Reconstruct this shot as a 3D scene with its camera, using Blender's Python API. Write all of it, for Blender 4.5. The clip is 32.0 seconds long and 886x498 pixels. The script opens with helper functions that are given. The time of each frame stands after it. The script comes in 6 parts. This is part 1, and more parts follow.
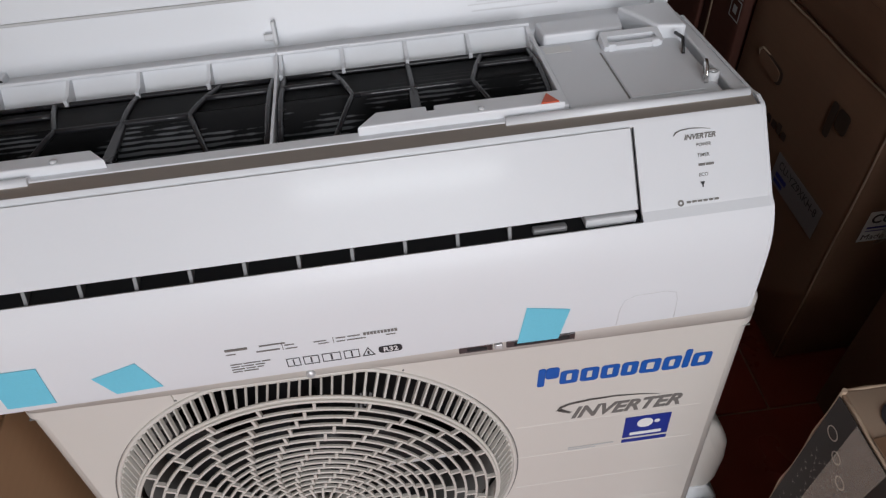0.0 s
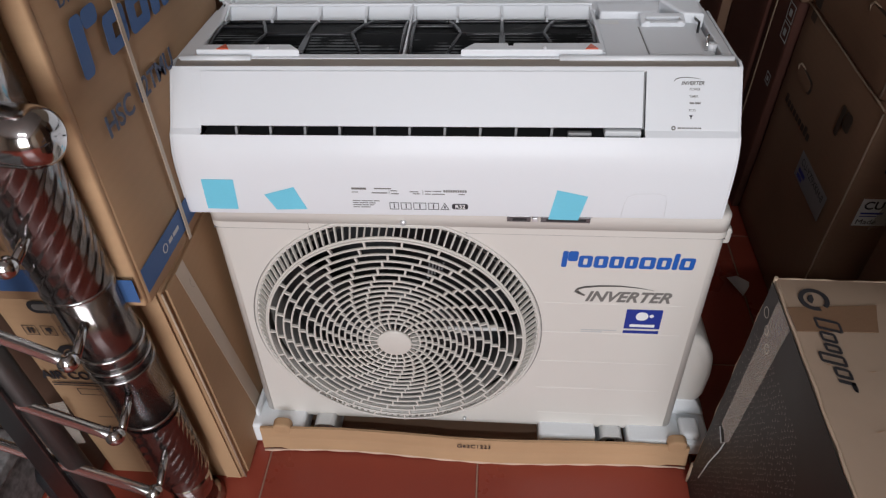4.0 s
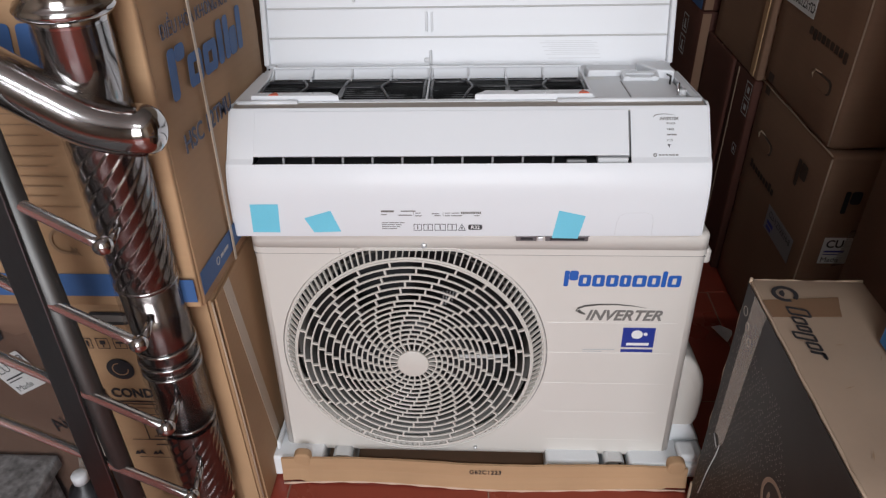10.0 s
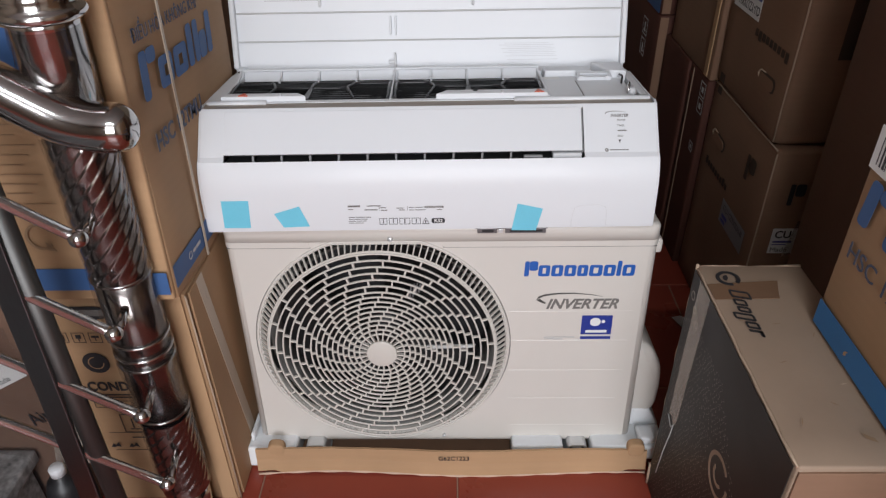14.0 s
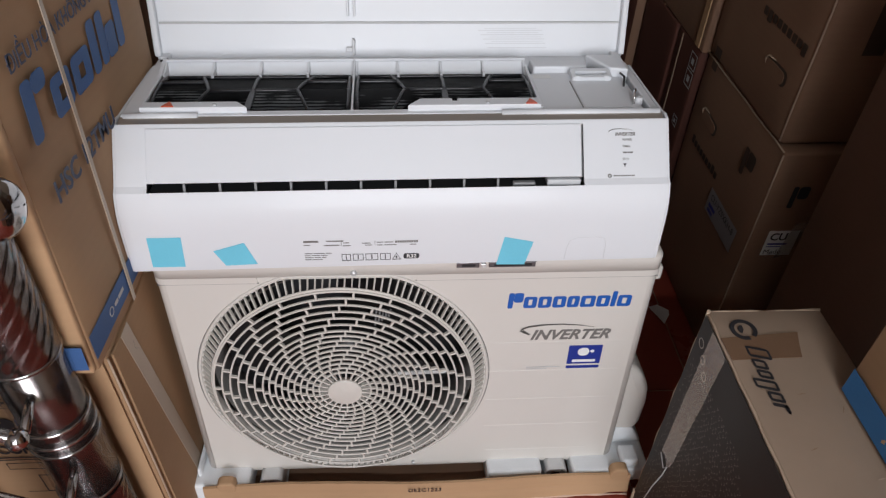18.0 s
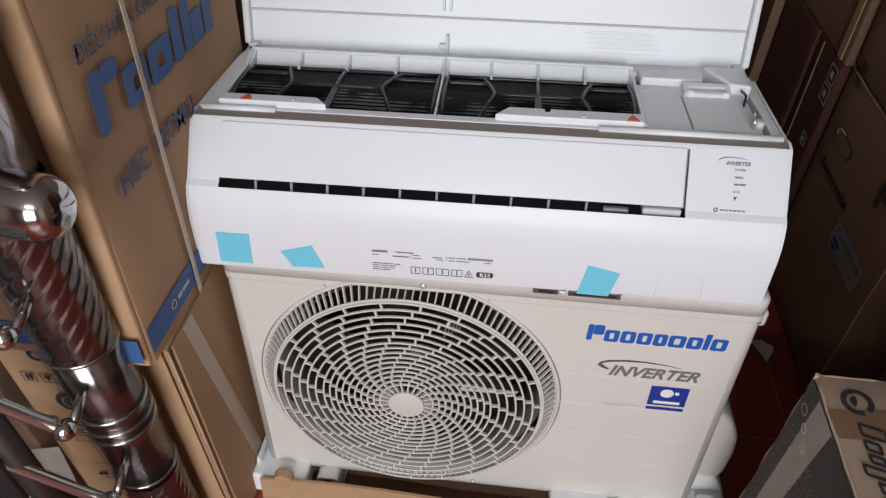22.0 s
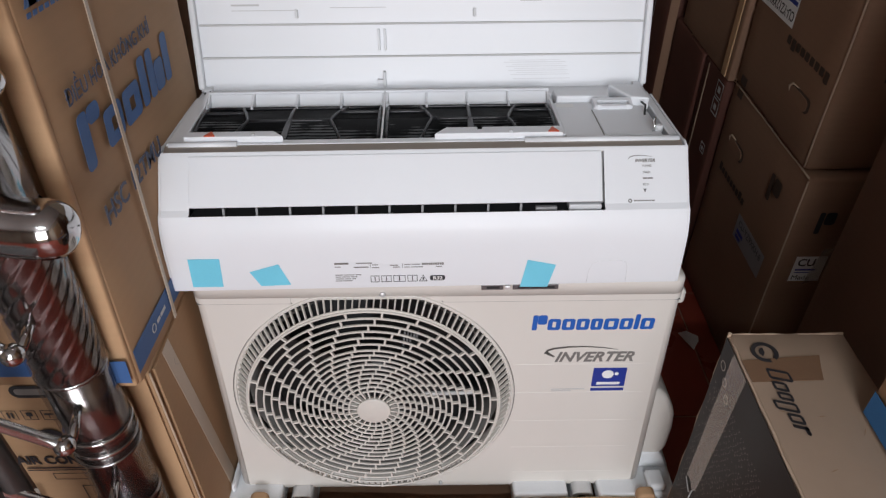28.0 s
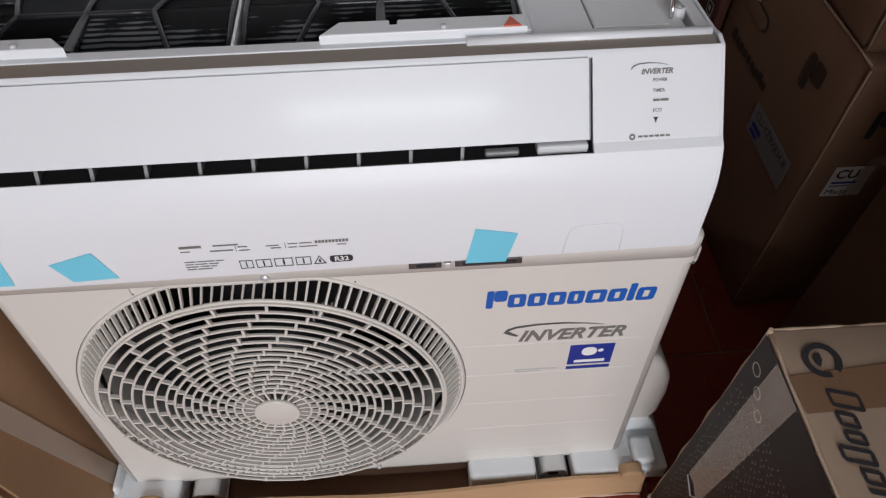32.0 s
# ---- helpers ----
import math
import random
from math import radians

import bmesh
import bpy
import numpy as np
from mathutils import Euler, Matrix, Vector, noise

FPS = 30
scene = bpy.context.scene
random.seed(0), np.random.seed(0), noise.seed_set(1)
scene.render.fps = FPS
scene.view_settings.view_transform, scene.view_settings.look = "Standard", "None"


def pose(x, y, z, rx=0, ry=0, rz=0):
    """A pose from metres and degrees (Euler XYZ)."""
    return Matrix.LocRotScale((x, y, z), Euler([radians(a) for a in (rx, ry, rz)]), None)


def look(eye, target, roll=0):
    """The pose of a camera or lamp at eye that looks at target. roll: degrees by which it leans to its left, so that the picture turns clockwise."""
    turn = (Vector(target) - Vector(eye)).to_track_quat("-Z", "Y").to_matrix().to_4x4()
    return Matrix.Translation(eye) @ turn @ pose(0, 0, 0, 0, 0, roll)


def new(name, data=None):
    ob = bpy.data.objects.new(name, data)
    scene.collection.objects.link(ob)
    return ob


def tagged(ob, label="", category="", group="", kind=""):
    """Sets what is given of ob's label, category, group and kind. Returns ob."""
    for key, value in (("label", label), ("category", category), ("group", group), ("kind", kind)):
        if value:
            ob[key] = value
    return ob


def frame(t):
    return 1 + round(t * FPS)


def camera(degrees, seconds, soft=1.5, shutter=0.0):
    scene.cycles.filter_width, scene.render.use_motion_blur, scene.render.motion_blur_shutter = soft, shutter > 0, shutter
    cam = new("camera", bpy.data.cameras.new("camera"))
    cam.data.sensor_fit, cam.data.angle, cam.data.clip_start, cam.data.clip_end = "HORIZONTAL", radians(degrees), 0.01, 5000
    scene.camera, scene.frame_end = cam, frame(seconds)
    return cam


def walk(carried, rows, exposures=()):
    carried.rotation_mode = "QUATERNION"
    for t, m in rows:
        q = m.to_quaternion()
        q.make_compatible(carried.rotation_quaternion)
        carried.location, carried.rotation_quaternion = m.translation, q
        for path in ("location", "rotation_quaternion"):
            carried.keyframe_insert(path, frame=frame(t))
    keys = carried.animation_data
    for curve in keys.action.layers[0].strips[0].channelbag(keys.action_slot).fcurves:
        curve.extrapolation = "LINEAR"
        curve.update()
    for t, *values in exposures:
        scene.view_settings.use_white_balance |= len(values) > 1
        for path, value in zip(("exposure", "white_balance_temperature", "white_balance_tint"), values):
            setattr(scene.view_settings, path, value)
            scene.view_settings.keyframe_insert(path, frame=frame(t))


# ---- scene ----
cam = camera(64.8, 32.0, soft=1.3)
PATH = [
    (0, (0.028, -0.376, 1.148), (0.122, 0.989, -0.31), -4.3),
    (0.5, (0.002, -0.445, 1.129), (0.089, 0.913, -0.336), -5.6),
    (0.7, (0.0, -0.487, 1.119), (0.04, 0.868, -0.352), -6.3),
    (1, (-0.012, -0.546, 1.12), (0.061, 0.821, -0.337), -5.7),
    (1.5, (0.015, -0.585, 1.168), (0.072, 0.825, -0.249), -4.4),
    (2, (0.001, -0.615, 1.193), (0.144, 0.78, -0.233), -1.5),
    (2.5, (-0.036, -0.631, 1.21), (0.129, 0.755, -0.222), -1.8),
    (3, (-0.034, -0.674, 1.238), (0.066, 0.749, -0.165), -2.2),
    (3.5, (0.008, -0.703, 1.239), (-0.043, 0.724, -0.161), -1.8),
    (5.5, (0.07, -0.755, 1.223), (-0.144, 0.719, -0.112), -2.9),
    (6, (0.044, -0.746, 1.221), (-0.088, 0.757, -0.092), -0.7),
    (6.3, (0.006, -0.734, 1.216), (-0.063, 0.73, -0.147), 0.5),
    (6.5, (-0.039, -0.727, 1.202), (0.066, 0.729, -0.164), 2.9),
    (7, (-0.082, -0.728, 1.201), (0.037, 0.783, -0.103), 1.3),
    (7.5, (-0.054, -0.771, 1.195), (-0.117, 0.793, -0.05), -1.8),
    (8, (-0.021, -0.832, 1.187), (-0.123, 0.765, -0.013), -0.9),
    (8.5, (-0.012, -0.877, 1.207), (-0.143, 0.77, 0.08), -1.4),
    (9, (-0.01, -0.905, 1.208), (-0.136, 0.75, 0.092), -1.4),
    (9.5, (-0.002, -0.926, 1.208), (-0.109, 0.73, 0.092), -1.0),
    (10, (0.001, -0.934, 1.204), (-0.097, 0.713, 0.075), -1.5),
    (10.5, (0.02, -0.939, 1.205), (-0.035, 0.714, 0.081), -1.2),
    (11, (0.026, -0.949, 1.206), (-0.006, 0.714, 0.095), -1.1),
    (11.5, (0.027, -0.969, 1.214), (-0.012, 0.706, 0.122), -0.8),
    (12, (0.019, -0.988, 1.215), (-0.027, 0.678, 0.11), -0.4),
    (12.5, (0.019, -0.995, 1.216), (-0.014, 0.68, 0.124), -0.9),
    (13, (0.019, -0.997, 1.218), (-0.023, 0.682, 0.132), -1.1),
    (13.5, (0.027, -0.993, 1.216), (-0.019, 0.666, 0.1), -1.7),
    (14, (0.027, -0.989, 1.216), (-0.01, 0.669, 0.097), -1.1),
    (14.5, (0.031, -0.989, 1.217), (-0.001, 0.682, 0.118), -1.4),
    (16.5, (-0.008, -0.818, 1.199), (0.032, 0.747, -0.045), 0.5),
    (17, (-0.032, -0.729, 1.231), (0.146, 0.757, -0.096), 2.7),
    (17.5, (-0.046, -0.717, 1.25), (0.13, 0.762, -0.085), 2.8),
    (18, (-0.019, -0.727, 1.27), (0.104, 0.765, -0.056), 2.2),
    (18.5, (-0.001, -0.742, 1.281), (0.003, 0.755, -0.045), 0.4),
    (19, (0.003, -0.743, 1.279), (0.008, 0.758, -0.043), 0.7),
    (19.5, (-0.016, -0.742, 1.274), (0.03, 0.751, -0.056), 1.7),
    (20, (-0.041, -0.742, 1.273), (0.038, 0.753, -0.054), 1.5),
    (20.5, (-0.066, -0.724, 1.271), (0.081, 0.77, -0.051), 1.4),
    (21, (-0.058, -0.717, 1.28), (0.084, 0.8, -0.015), 1.1),
    (21.5, (-0.01, -0.679, 1.27), (-0.015, 0.807, -0.069), -1.3),
    (22, (0.015, -0.638, 1.261), (-0.147, 0.808, -0.111), 0.2),
    (22.5, (0.022, -0.605, 1.254), (-0.115, 0.822, -0.141), -0.9),
    (23, (-0.002, -0.583, 1.265), (-0.025, 0.894, -0.084), 0.0),
    (23.5, (-0.004, -0.586, 1.265), (0.007, 0.868, -0.108), 0.3),
    (24, (0.002, -0.609, 1.269), (-0.042, 0.842, -0.107), 0.3),
    (24.5, (0.015, -0.631, 1.271), (-0.102, 0.807, -0.114), -0.2),
    (25, (0.03, -0.652, 1.27), (-0.162, 0.792, -0.101), -1.1),
    (25.5, (0.034, -0.681, 1.274), (-0.135, 0.801, -0.059), -0.2),
    (27.5, (-0.002, -0.76, 1.286), (0.019, 0.786, 0.017), -0.0),
    (28, (-0.005, -0.762, 1.288), (0.016, 0.787, 0.023), -0.1),
    (28.5, (-0.006, -0.764, 1.288), (0.05, 0.789, 0.029), -0.2),
    (29, (0.004, -0.765, 1.294), (0.078, 0.792, 0.041), 0.1),
    (29.5, (-0.003, -0.761, 1.283), (0.125, 0.775, 0.009), 0.8),
    (30, (-0.004, -0.744, 1.289), (0.15, 0.763, -0.018), 1.6),
    (30.5, (-0.004, -0.714, 1.282), (0.12, 0.754, -0.07), -0.3),
    (31, (0.035, -0.575, 1.214), (0.054, 0.779, -0.258), -2.7),
    (31.2, (0.059, -0.519, 1.188), (0.027, 0.783, -0.327), -2.8),
    (31.5, (0.068, -0.476, 1.168), (0.027, 0.751, -0.41), -2.1),
    (32, (0.066, -0.404, 1.149), (0.161, 0.819, -0.431), 0.4),
]
walk(cam, [(t, look(eye, target, roll)) for t, eye, target, roll in PATH],
     [(0, -0.2), (1, -0.18), (2, -0.1), (3, -0.06), (6, -0.02), (7, -0.08), (8.5, 0), (14.5, 0), (17, -0.07), (19, 0), (30, 0), (31, -0.1), (32, -0.08)])

# ---- world and light ----
world = bpy.data.worlds.new("world")
world.use_nodes = True
scene.world = world
sky = world.node_tree.nodes.new("ShaderNodeTexSky")
sky.sky_type, sky.sun_disc, sky.sun_elevation, sky.sun_rotation = "NISHITA", False, radians(40), radians(200)
world.node_tree.links.new(sky.outputs[0], world.node_tree.nodes["Background"].inputs[0])
world.node_tree.nodes["Background"].inputs[1].default_value = 0.1


def area_lamp(name, m, sx, sy, watts, colour):
    data = bpy.data.lights.new(name, "AREA")
    data.shape, data.size, data.size_y, data.energy, data.color = "RECTANGLE", sx, sy, watts, colour
    ob = new(name, data)
    ob.matrix_world = m
    return ob


# daylight in the open shop front behind the camera, and an added overhead fill lamp
area_lamp("shopfront_daylight", look((0.2, -4.0, 1.85), (0.2, 0, 1.45)), 2.0, 1.95, 121, (0.93, 0.928, 0.972))
area_lamp("added_top_fill", look((0.1, -2.5, 2.92), (0.1, -2.5, 0)), 1.2, 0.06, 36, (0.88, 0.96, 1.0))


# ---- materials ----
def nodes_of(name):
    m = bpy.data.materials.new(name)
    m.use_nodes = True
    return m, m.node_tree.nodes, m.node_tree.links, m.node_tree.nodes["Principled BSDF"]


def material(name, colour, rough=0.5, metal=0.0, vary=0.06, scale=30.0, bump=0.0, fine=400.0, stretch=(1, 1, 1), rough_vary=0.06, clear=0.0, each=0.0):
    """Base colour with variation at two scales, uneven roughness and fine relief. each: how far single pieces differ."""
    m, n, l, b = nodes_of(name)
    co = n.new("ShaderNodeTexCoord")
    mp = n.new("ShaderNodeMapping")
    mp.inputs["Scale"].default_value = stretch
    l.new(co.outputs["Object"], mp.inputs["Vector"])
    big, small = n.new("ShaderNodeTexNoise"), n.new("ShaderNodeTexNoise")
    big.inputs["Scale"].default_value, big.inputs["Detail"].default_value = scale * 0.2, 5
    small.inputs["Scale"].default_value, small.inputs["Detail"].default_value = fine, 3
    for t in (big, small):
        l.new(mp.outputs[0], t.inputs["Vector"])
    mix = n.new("ShaderNodeMath")
    mix.operation = "MULTIPLY_ADD"
    l.new(small.outputs[0], mix.inputs[0])
    mix.inputs[1].default_value = 0.5
    l.new(big.outputs[0], mix.inputs[2])
    value = mix.outputs[0]
    if each:
        info, add = n.new("ShaderNodeObjectInfo"), n.new("ShaderNodeMath")
        add.operation = "MULTIPLY_ADD"
        l.new(info.outputs["Random"], add.inputs[0])
        add.inputs[1].default_value = each
        l.new(value, add.inputs[2])
        value = add.outputs[0]
    ramp = n.new("ShaderNodeMapRange")
    ramp.inputs[1].default_value, ramp.inputs[2].default_value = 0.35, 1.15
    ramp.inputs[3].default_value, ramp.inputs[4].default_value = 1 - vary, 1 + vary
    l.new(value, ramp.inputs[0])
    tint = n.new("ShaderNodeMixRGB")
    tint.blend_type = "MULTIPLY"
    tint.inputs[0].default_value = 1
    tint.inputs[1].default_value = (*colour, 1)
    l.new(ramp.outputs[0], tint.inputs[2])
    l.new(tint.outputs[0], b.inputs["Base Color"])
    rr = n.new("ShaderNodeMapRange")
    rr.inputs[1].default_value, rr.inputs[2].default_value = 0.3, 0.7
    rr.inputs[3].default_value, rr.inputs[4].default_value = max(0.02, rough - rough_vary), min(1, rough + rough_vary)
    l.new(big.outputs[0], rr.inputs[0])
    l.new(rr.outputs[0], b.inputs["Roughness"])
    b.inputs["Metallic"].default_value = metal
    b.inputs["Coat Weight"].default_value = clear
    b.inputs["Coat Roughness"].default_value = 0.12
    if bump:
        bp = n.new("ShaderNodeBump")
        bp.inputs["Strength"].default_value, bp.inputs["Distance"].default_value = bump, 0.002
        l.new(value, bp.inputs["Height"])
        l.new(bp.outputs[0], b.inputs["Normal"])
    return m


def cardboard(name, colour, line=130.0, axis="Z"):
    """Kraft board: fibres, faint flutes that show through, scuffs and darker stains."""
    m, n, l, b = nodes_of(name)
    co = n.new("ShaderNodeTexCoord")
    fib, spot, fine = n.new("ShaderNodeTexNoise"), n.new("ShaderNodeTexNoise"), n.new("ShaderNodeTexNoise")
    mp = n.new("ShaderNodeMapping")
    mp.inputs["Scale"].default_value = (1, 1, 7)
    l.new(co.outputs["Object"], mp.inputs["Vector"])
    fib.inputs["Scale"].default_value, fib.inputs["Detail"].default_value = 60, 6
    spot.inputs["Scale"].default_value, spot.inputs["Detail"].default_value = 5, 6
    fine.inputs["Scale"].default_value, fine.inputs["Detail"].default_value = 500, 2
    l.new(mp.outputs[0], fib.inputs["Vector"])
    l.new(co.outputs["Object"], spot.inputs["Vector"])
    l.new(co.outputs["Object"], fine.inputs["Vector"])
    wave = n.new("ShaderNodeTexWave")
    wave.wave_type, wave.bands_direction = "BANDS", axis
    wave.inputs["Scale"].default_value, wave.inputs["Distortion"].default_value = line / 6.28, 0.4
    l.new(co.outputs["Object"], wave.inputs["Vector"])
    a1, a2, a3 = (n.new("ShaderNodeMath") for _ in range(3))
    for a in (a1, a2, a3):
        a.operation = "MULTIPLY_ADD"
    l.new(fib.outputs[0], a1.inputs[0])
    a1.inputs[1].default_value, a1.inputs[2].default_value = 0.06, 0.71
    l.new(spot.outputs[0], a2.inputs[0])
    a2.inputs[1].default_value = 0.42
    l.new(a1.outputs[0], a2.inputs[2])
    l.new(wave.outputs["Fac"], a3.inputs[0])
    a3.inputs[1].default_value = 0.018
    l.new(a2.outputs[0], a3.inputs[2])
    tint = n.new("ShaderNodeMixRGB")
    tint.blend_type = "MULTIPLY"
    tint.inputs[0].default_value = 1
    tint.inputs[1].default_value = (*colour, 1)
    l.new(a3.outputs[0], tint.inputs[2])
    l.new(tint.outputs[0], b.inputs["Base Color"])
    b.inputs["Roughness"].default_value = 0.72
    b.inputs["Specular IOR Level"].default_value = 0.3
    h = n.new("ShaderNodeMath")
    h.operation = "MULTIPLY_ADD"
    l.new(fine.outputs[0], h.inputs[0])
    h.inputs[1].default_value = 0.4
    l.new(a3.outputs[0], h.inputs[2])
    bp = n.new("ShaderNodeBump")
    bp.inputs["Strength"].default_value, bp.inputs["Distance"].default_value = 0.12, 0.002
    l.new(h.outputs[0], bp.inputs["Height"])
    l.new(bp.outputs[0], b.inputs["Normal"])
    return m


WHITE = material("white_plastic", (0.738, 0.755, 0.783), 0.42, vary=0.015, bump=0.02, rough_vary=0.015, clear=0.1)
WHITE_MATT = material("white_matt_plastic", (0.735, 0.75, 0.775), 0.42, rough_vary=0.02, vary=0.02, bump=0.04)
GREY_PLASTIC = material("light_grey_plastic", (0.61, 0.62, 0.635), 0.5, vary=0.03, bump=0.05)
TRIM = material("silver_trim", (0.42, 0.38, 0.34), 0.3, metal=0.6, vary=0.06, stretch=(0.2, 1, 1))
CREAM = material("cream_painted_steel", (0.655, 0.62, 0.575), 0.38, vary=0.02, bump=0.04, clear=0.2)
CREAM_GRILLE = material("cream_grille_plastic", (0.63, 0.595, 0.545), 0.42, vary=0.03, bump=0.04)
SHROUD = material("grey_shroud", (0.18, 0.178, 0.17), 0.5, vary=0.08)
# fan plastic taken down to near black: holds the shade behind the guard
FAN = material("shade_dark_fan_plastic", (0.014, 0.014, 0.015), 0.45, vary=0.05)
# near black that stands in for shade inside hollows and openings
DARK = material("interior_shade", (0.018, 0.018, 0.02), 0.7, vary=0.2)
BLACK = material("black_plastic", (0.016, 0.016, 0.018), 0.42, vary=0.15, bump=0.08)
RIB = material("black_rib_plastic", (0.02, 0.02, 0.023), 0.3, vary=0.1)
VANE = material("grey_vane_plastic", (0.14, 0.143, 0.15), 0.4, vary=0.06)
VANE_PALE = material("mid_grey_tone", (0.22, 0.22, 0.225), 0.4, vary=0.15, scale=90)
ORANGE = material("orange_plastic", (0.62, 0.09, 0.03), 0.4, vary=0.05)
TAPE_BLUE = material("light_blue_tape", (0.20, 0.66, 0.84), 0.35, vary=0.08, scale=60, bump=0.1)
TAPE_BLUE.node_tree.nodes["Principled BSDF"].inputs["Alpha"].default_value = 0.86
INK = material("black_ink", (0.025, 0.025, 0.03), 0.5, vary=0.1)
GREY_INK = material("grey_ink", (0.17, 0.16, 0.15), 0.5, vary=0.08)
PALE_INK = material("pale_grey_ink", (0.5, 0.5, 0.5), 0.6, vary=0.05)
FAINT_INK = material("very_pale_grey_ink", (0.64, 0.65, 0.67), 0.5, vary=0.03)
BLUE_INK = material("bright_blue_ink", (0.012, 0.10, 0.42), 0.4, vary=0.04)
NAVY = material("navy_blue_print", (0.015, 0.035, 0.26), 0.4, vary=0.04)
# white paper's shaded copy, for a label on a side away from the light
SHADED_PAPER = material("shaded_white_paper", (0.26, 0.255, 0.265), 0.6, vary=0.06)
PAPER = material("white_paper", (0.78, 0.78, 0.77), 0.6, vary=0.04)
BOX_BLUE = material("blue_print_on_board", (0.04, 0.108, 0.275), 0.62, vary=0.14, scale=40, stretch=(1, 1, 5), bump=0.15)
BOX_SKY = material("sky_blue_print_on_board", (0.03, 0.155, 0.37), 0.6, vary=0.14, scale=40, stretch=(1, 1, 5), bump=0.15)
STRAP = material("pale_plastic_strap", (0.47, 0.375, 0.285), 0.35, vary=0.1, scale=60)
WEAVE = material("faint_grey_print_on_dark_board", (0.24, 0.21, 0.185), 0.5, vary=0.1)
BOX_INK = material("dark_print_on_board", (0.022, 0.02, 0.023), 0.65, vary=0.15, stretch=(1, 1, 5))
BOX_GREYBLUE = material("grey_blue_print_on_board", (0.055, 0.07, 0.12), 0.65, vary=0.15)
BOX_FAINT = material("faint_brown_print", (0.27, 0.172, 0.10), 0.7, vary=0.1)
DIM_INK = material("faded_brown_print", (0.062, 0.04, 0.028), 0.7, vary=0.15)
KRAFT = cardboard("kraft_board", (0.385, 0.237, 0.132))
KRAFT_PALE = cardboard("pale_kraft_board", (0.48, 0.30, 0.168))
KRAFT_GREY = cardboard("greyish_kraft_board", (0.345, 0.25, 0.182))
# kraft as it looks in shade: redder and darker in the colour itself
KRAFT_DARK = cardboard("shaded_kraft_board", (0.26, 0.152, 0.098))
# kraft darkened further; on the code-label carton this is its shade
KRAFT_DEEP = cardboard("darkened_kraft_board", (0.17, 0.10, 0.07))
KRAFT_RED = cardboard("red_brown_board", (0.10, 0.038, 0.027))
BOX_BLACK = material("dark_printed_board", (0.028, 0.024, 0.022), 0.5, vary=0.12, bump=0.1)
BOX_BLACK.node_tree.nodes["Principled BSDF"].inputs["Specular IOR Level"].default_value = 0.2
DOT = material("grey_print_on_dark_board", (0.34, 0.30, 0.255), 0.5, vary=0.1)
PARCEL_TAPE = material("brown_parcel_tape", (0.2, 0.118, 0.072), 0.25, vary=0.12, scale=60, bump=0.2, clear=0.4)
EDGE = material("torn_board_edge", (0.44, 0.325, 0.235), 0.9, vary=0.12, fine=200, bump=0.5)
TORN = material("pale_torn_board", (0.62, 0.44, 0.33), 0.9, vary=0.12, fine=200, bump=0.4)
FOAM = material("white_polystyrene", (0.78, 0.80, 0.82), 0.75, vary=0.05, fine=260, bump=0.35)
STEEL = material("polished_stainless_steel", (0.48, 0.465, 0.46), 0.13, metal=1.0, vary=0.12, bump=0.05, fine=40, rough_vary=0.05)
STEEL_FILM = material("film_wrapped_stainless_steel", (0.33, 0.30, 0.29), 0.19, metal=1.0, vary=0.2, bump=0.25, fine=55, stretch=(1, 1, 0.2), rough_vary=0.06)
STEEL_ROD = material("bright_stainless_rod", (0.74, 0.735, 0.73), 0.22, metal=0.94, vary=0.05, stretch=(0.2, 1, 1))
STEEL_DULL = material("brushed_stainless_steel", (0.17, 0.17, 0.175), 0.33, metal=1.0, vary=0.12, bump=0.1, stretch=(1, 1, 0.15))
STEEL_TUBE = material("dull_stainless_tube", (0.13, 0.128, 0.125), 0.55, metal=1.0, vary=0.12, bump=0.08, stretch=(1, 1, 0.15))
ZINC = material("galvanised_steel", (0.68, 0.69, 0.70), 0.35, metal=0.55, vary=0.12, bump=0.1)
TILE = material("red_ceramic_tile", (0.245, 0.044, 0.027), 0.3, vary=0.16, scale=20, bump=0.08, each=0.25)
GROUT = material("brown_grout", (0.30, 0.19, 0.14), 0.9, vary=0.15, bump=0.4)
GRANITE = material("speckled_grey_granite", (0.17, 0.165, 0.165), 0.35, vary=1.0, scale=260, fine=110, bump=0.05)
PLASTER = material("cream_plaster", (0.26, 0.21, 0.16), 0.85, vary=0.06, bump=0.2)
CEILING = material("white_ceiling_paint", (0.45, 0.45, 0.44), 0.9, vary=0.03, bump=0.1)


def film(name, colour, alpha, rough, stretch=(1, 1, 1)):
    m, n, l, b = nodes_of(name)
    no = n.new("ShaderNodeTexNoise")
    no.inputs["Scale"].default_value, no.inputs["Detail"].default_value = 45, 6
    co, mp = n.new("ShaderNodeTexCoord"), n.new("ShaderNodeMapping")
    mp.inputs["Scale"].default_value = stretch
    l.new(co.outputs["Object"], mp.inputs["Vector"])
    l.new(mp.outputs[0], no.inputs["Vector"])
    bp = n.new("ShaderNodeBump")
    bp.inputs["Strength"].default_value, bp.inputs["Distance"].default_value = 0.5, 0.004
    l.new(no.outputs[0], bp.inputs["Height"])
    l.new(bp.outputs[0], b.inputs["Normal"])
    b.inputs["Base Color"].default_value = (*colour, 1)
    b.inputs["Alpha"].default_value = alpha
    b.inputs["Roughness"].default_value = rough
    return m


CLEAR_TAPE = film("clear_parcel_tape", (0.66, 0.58, 0.5), 0.3, 0.18)
CRUMPLED_FILM = film("crumpled_clear_film", (0.03, 0.028, 0.03), 0.22, 0.12)
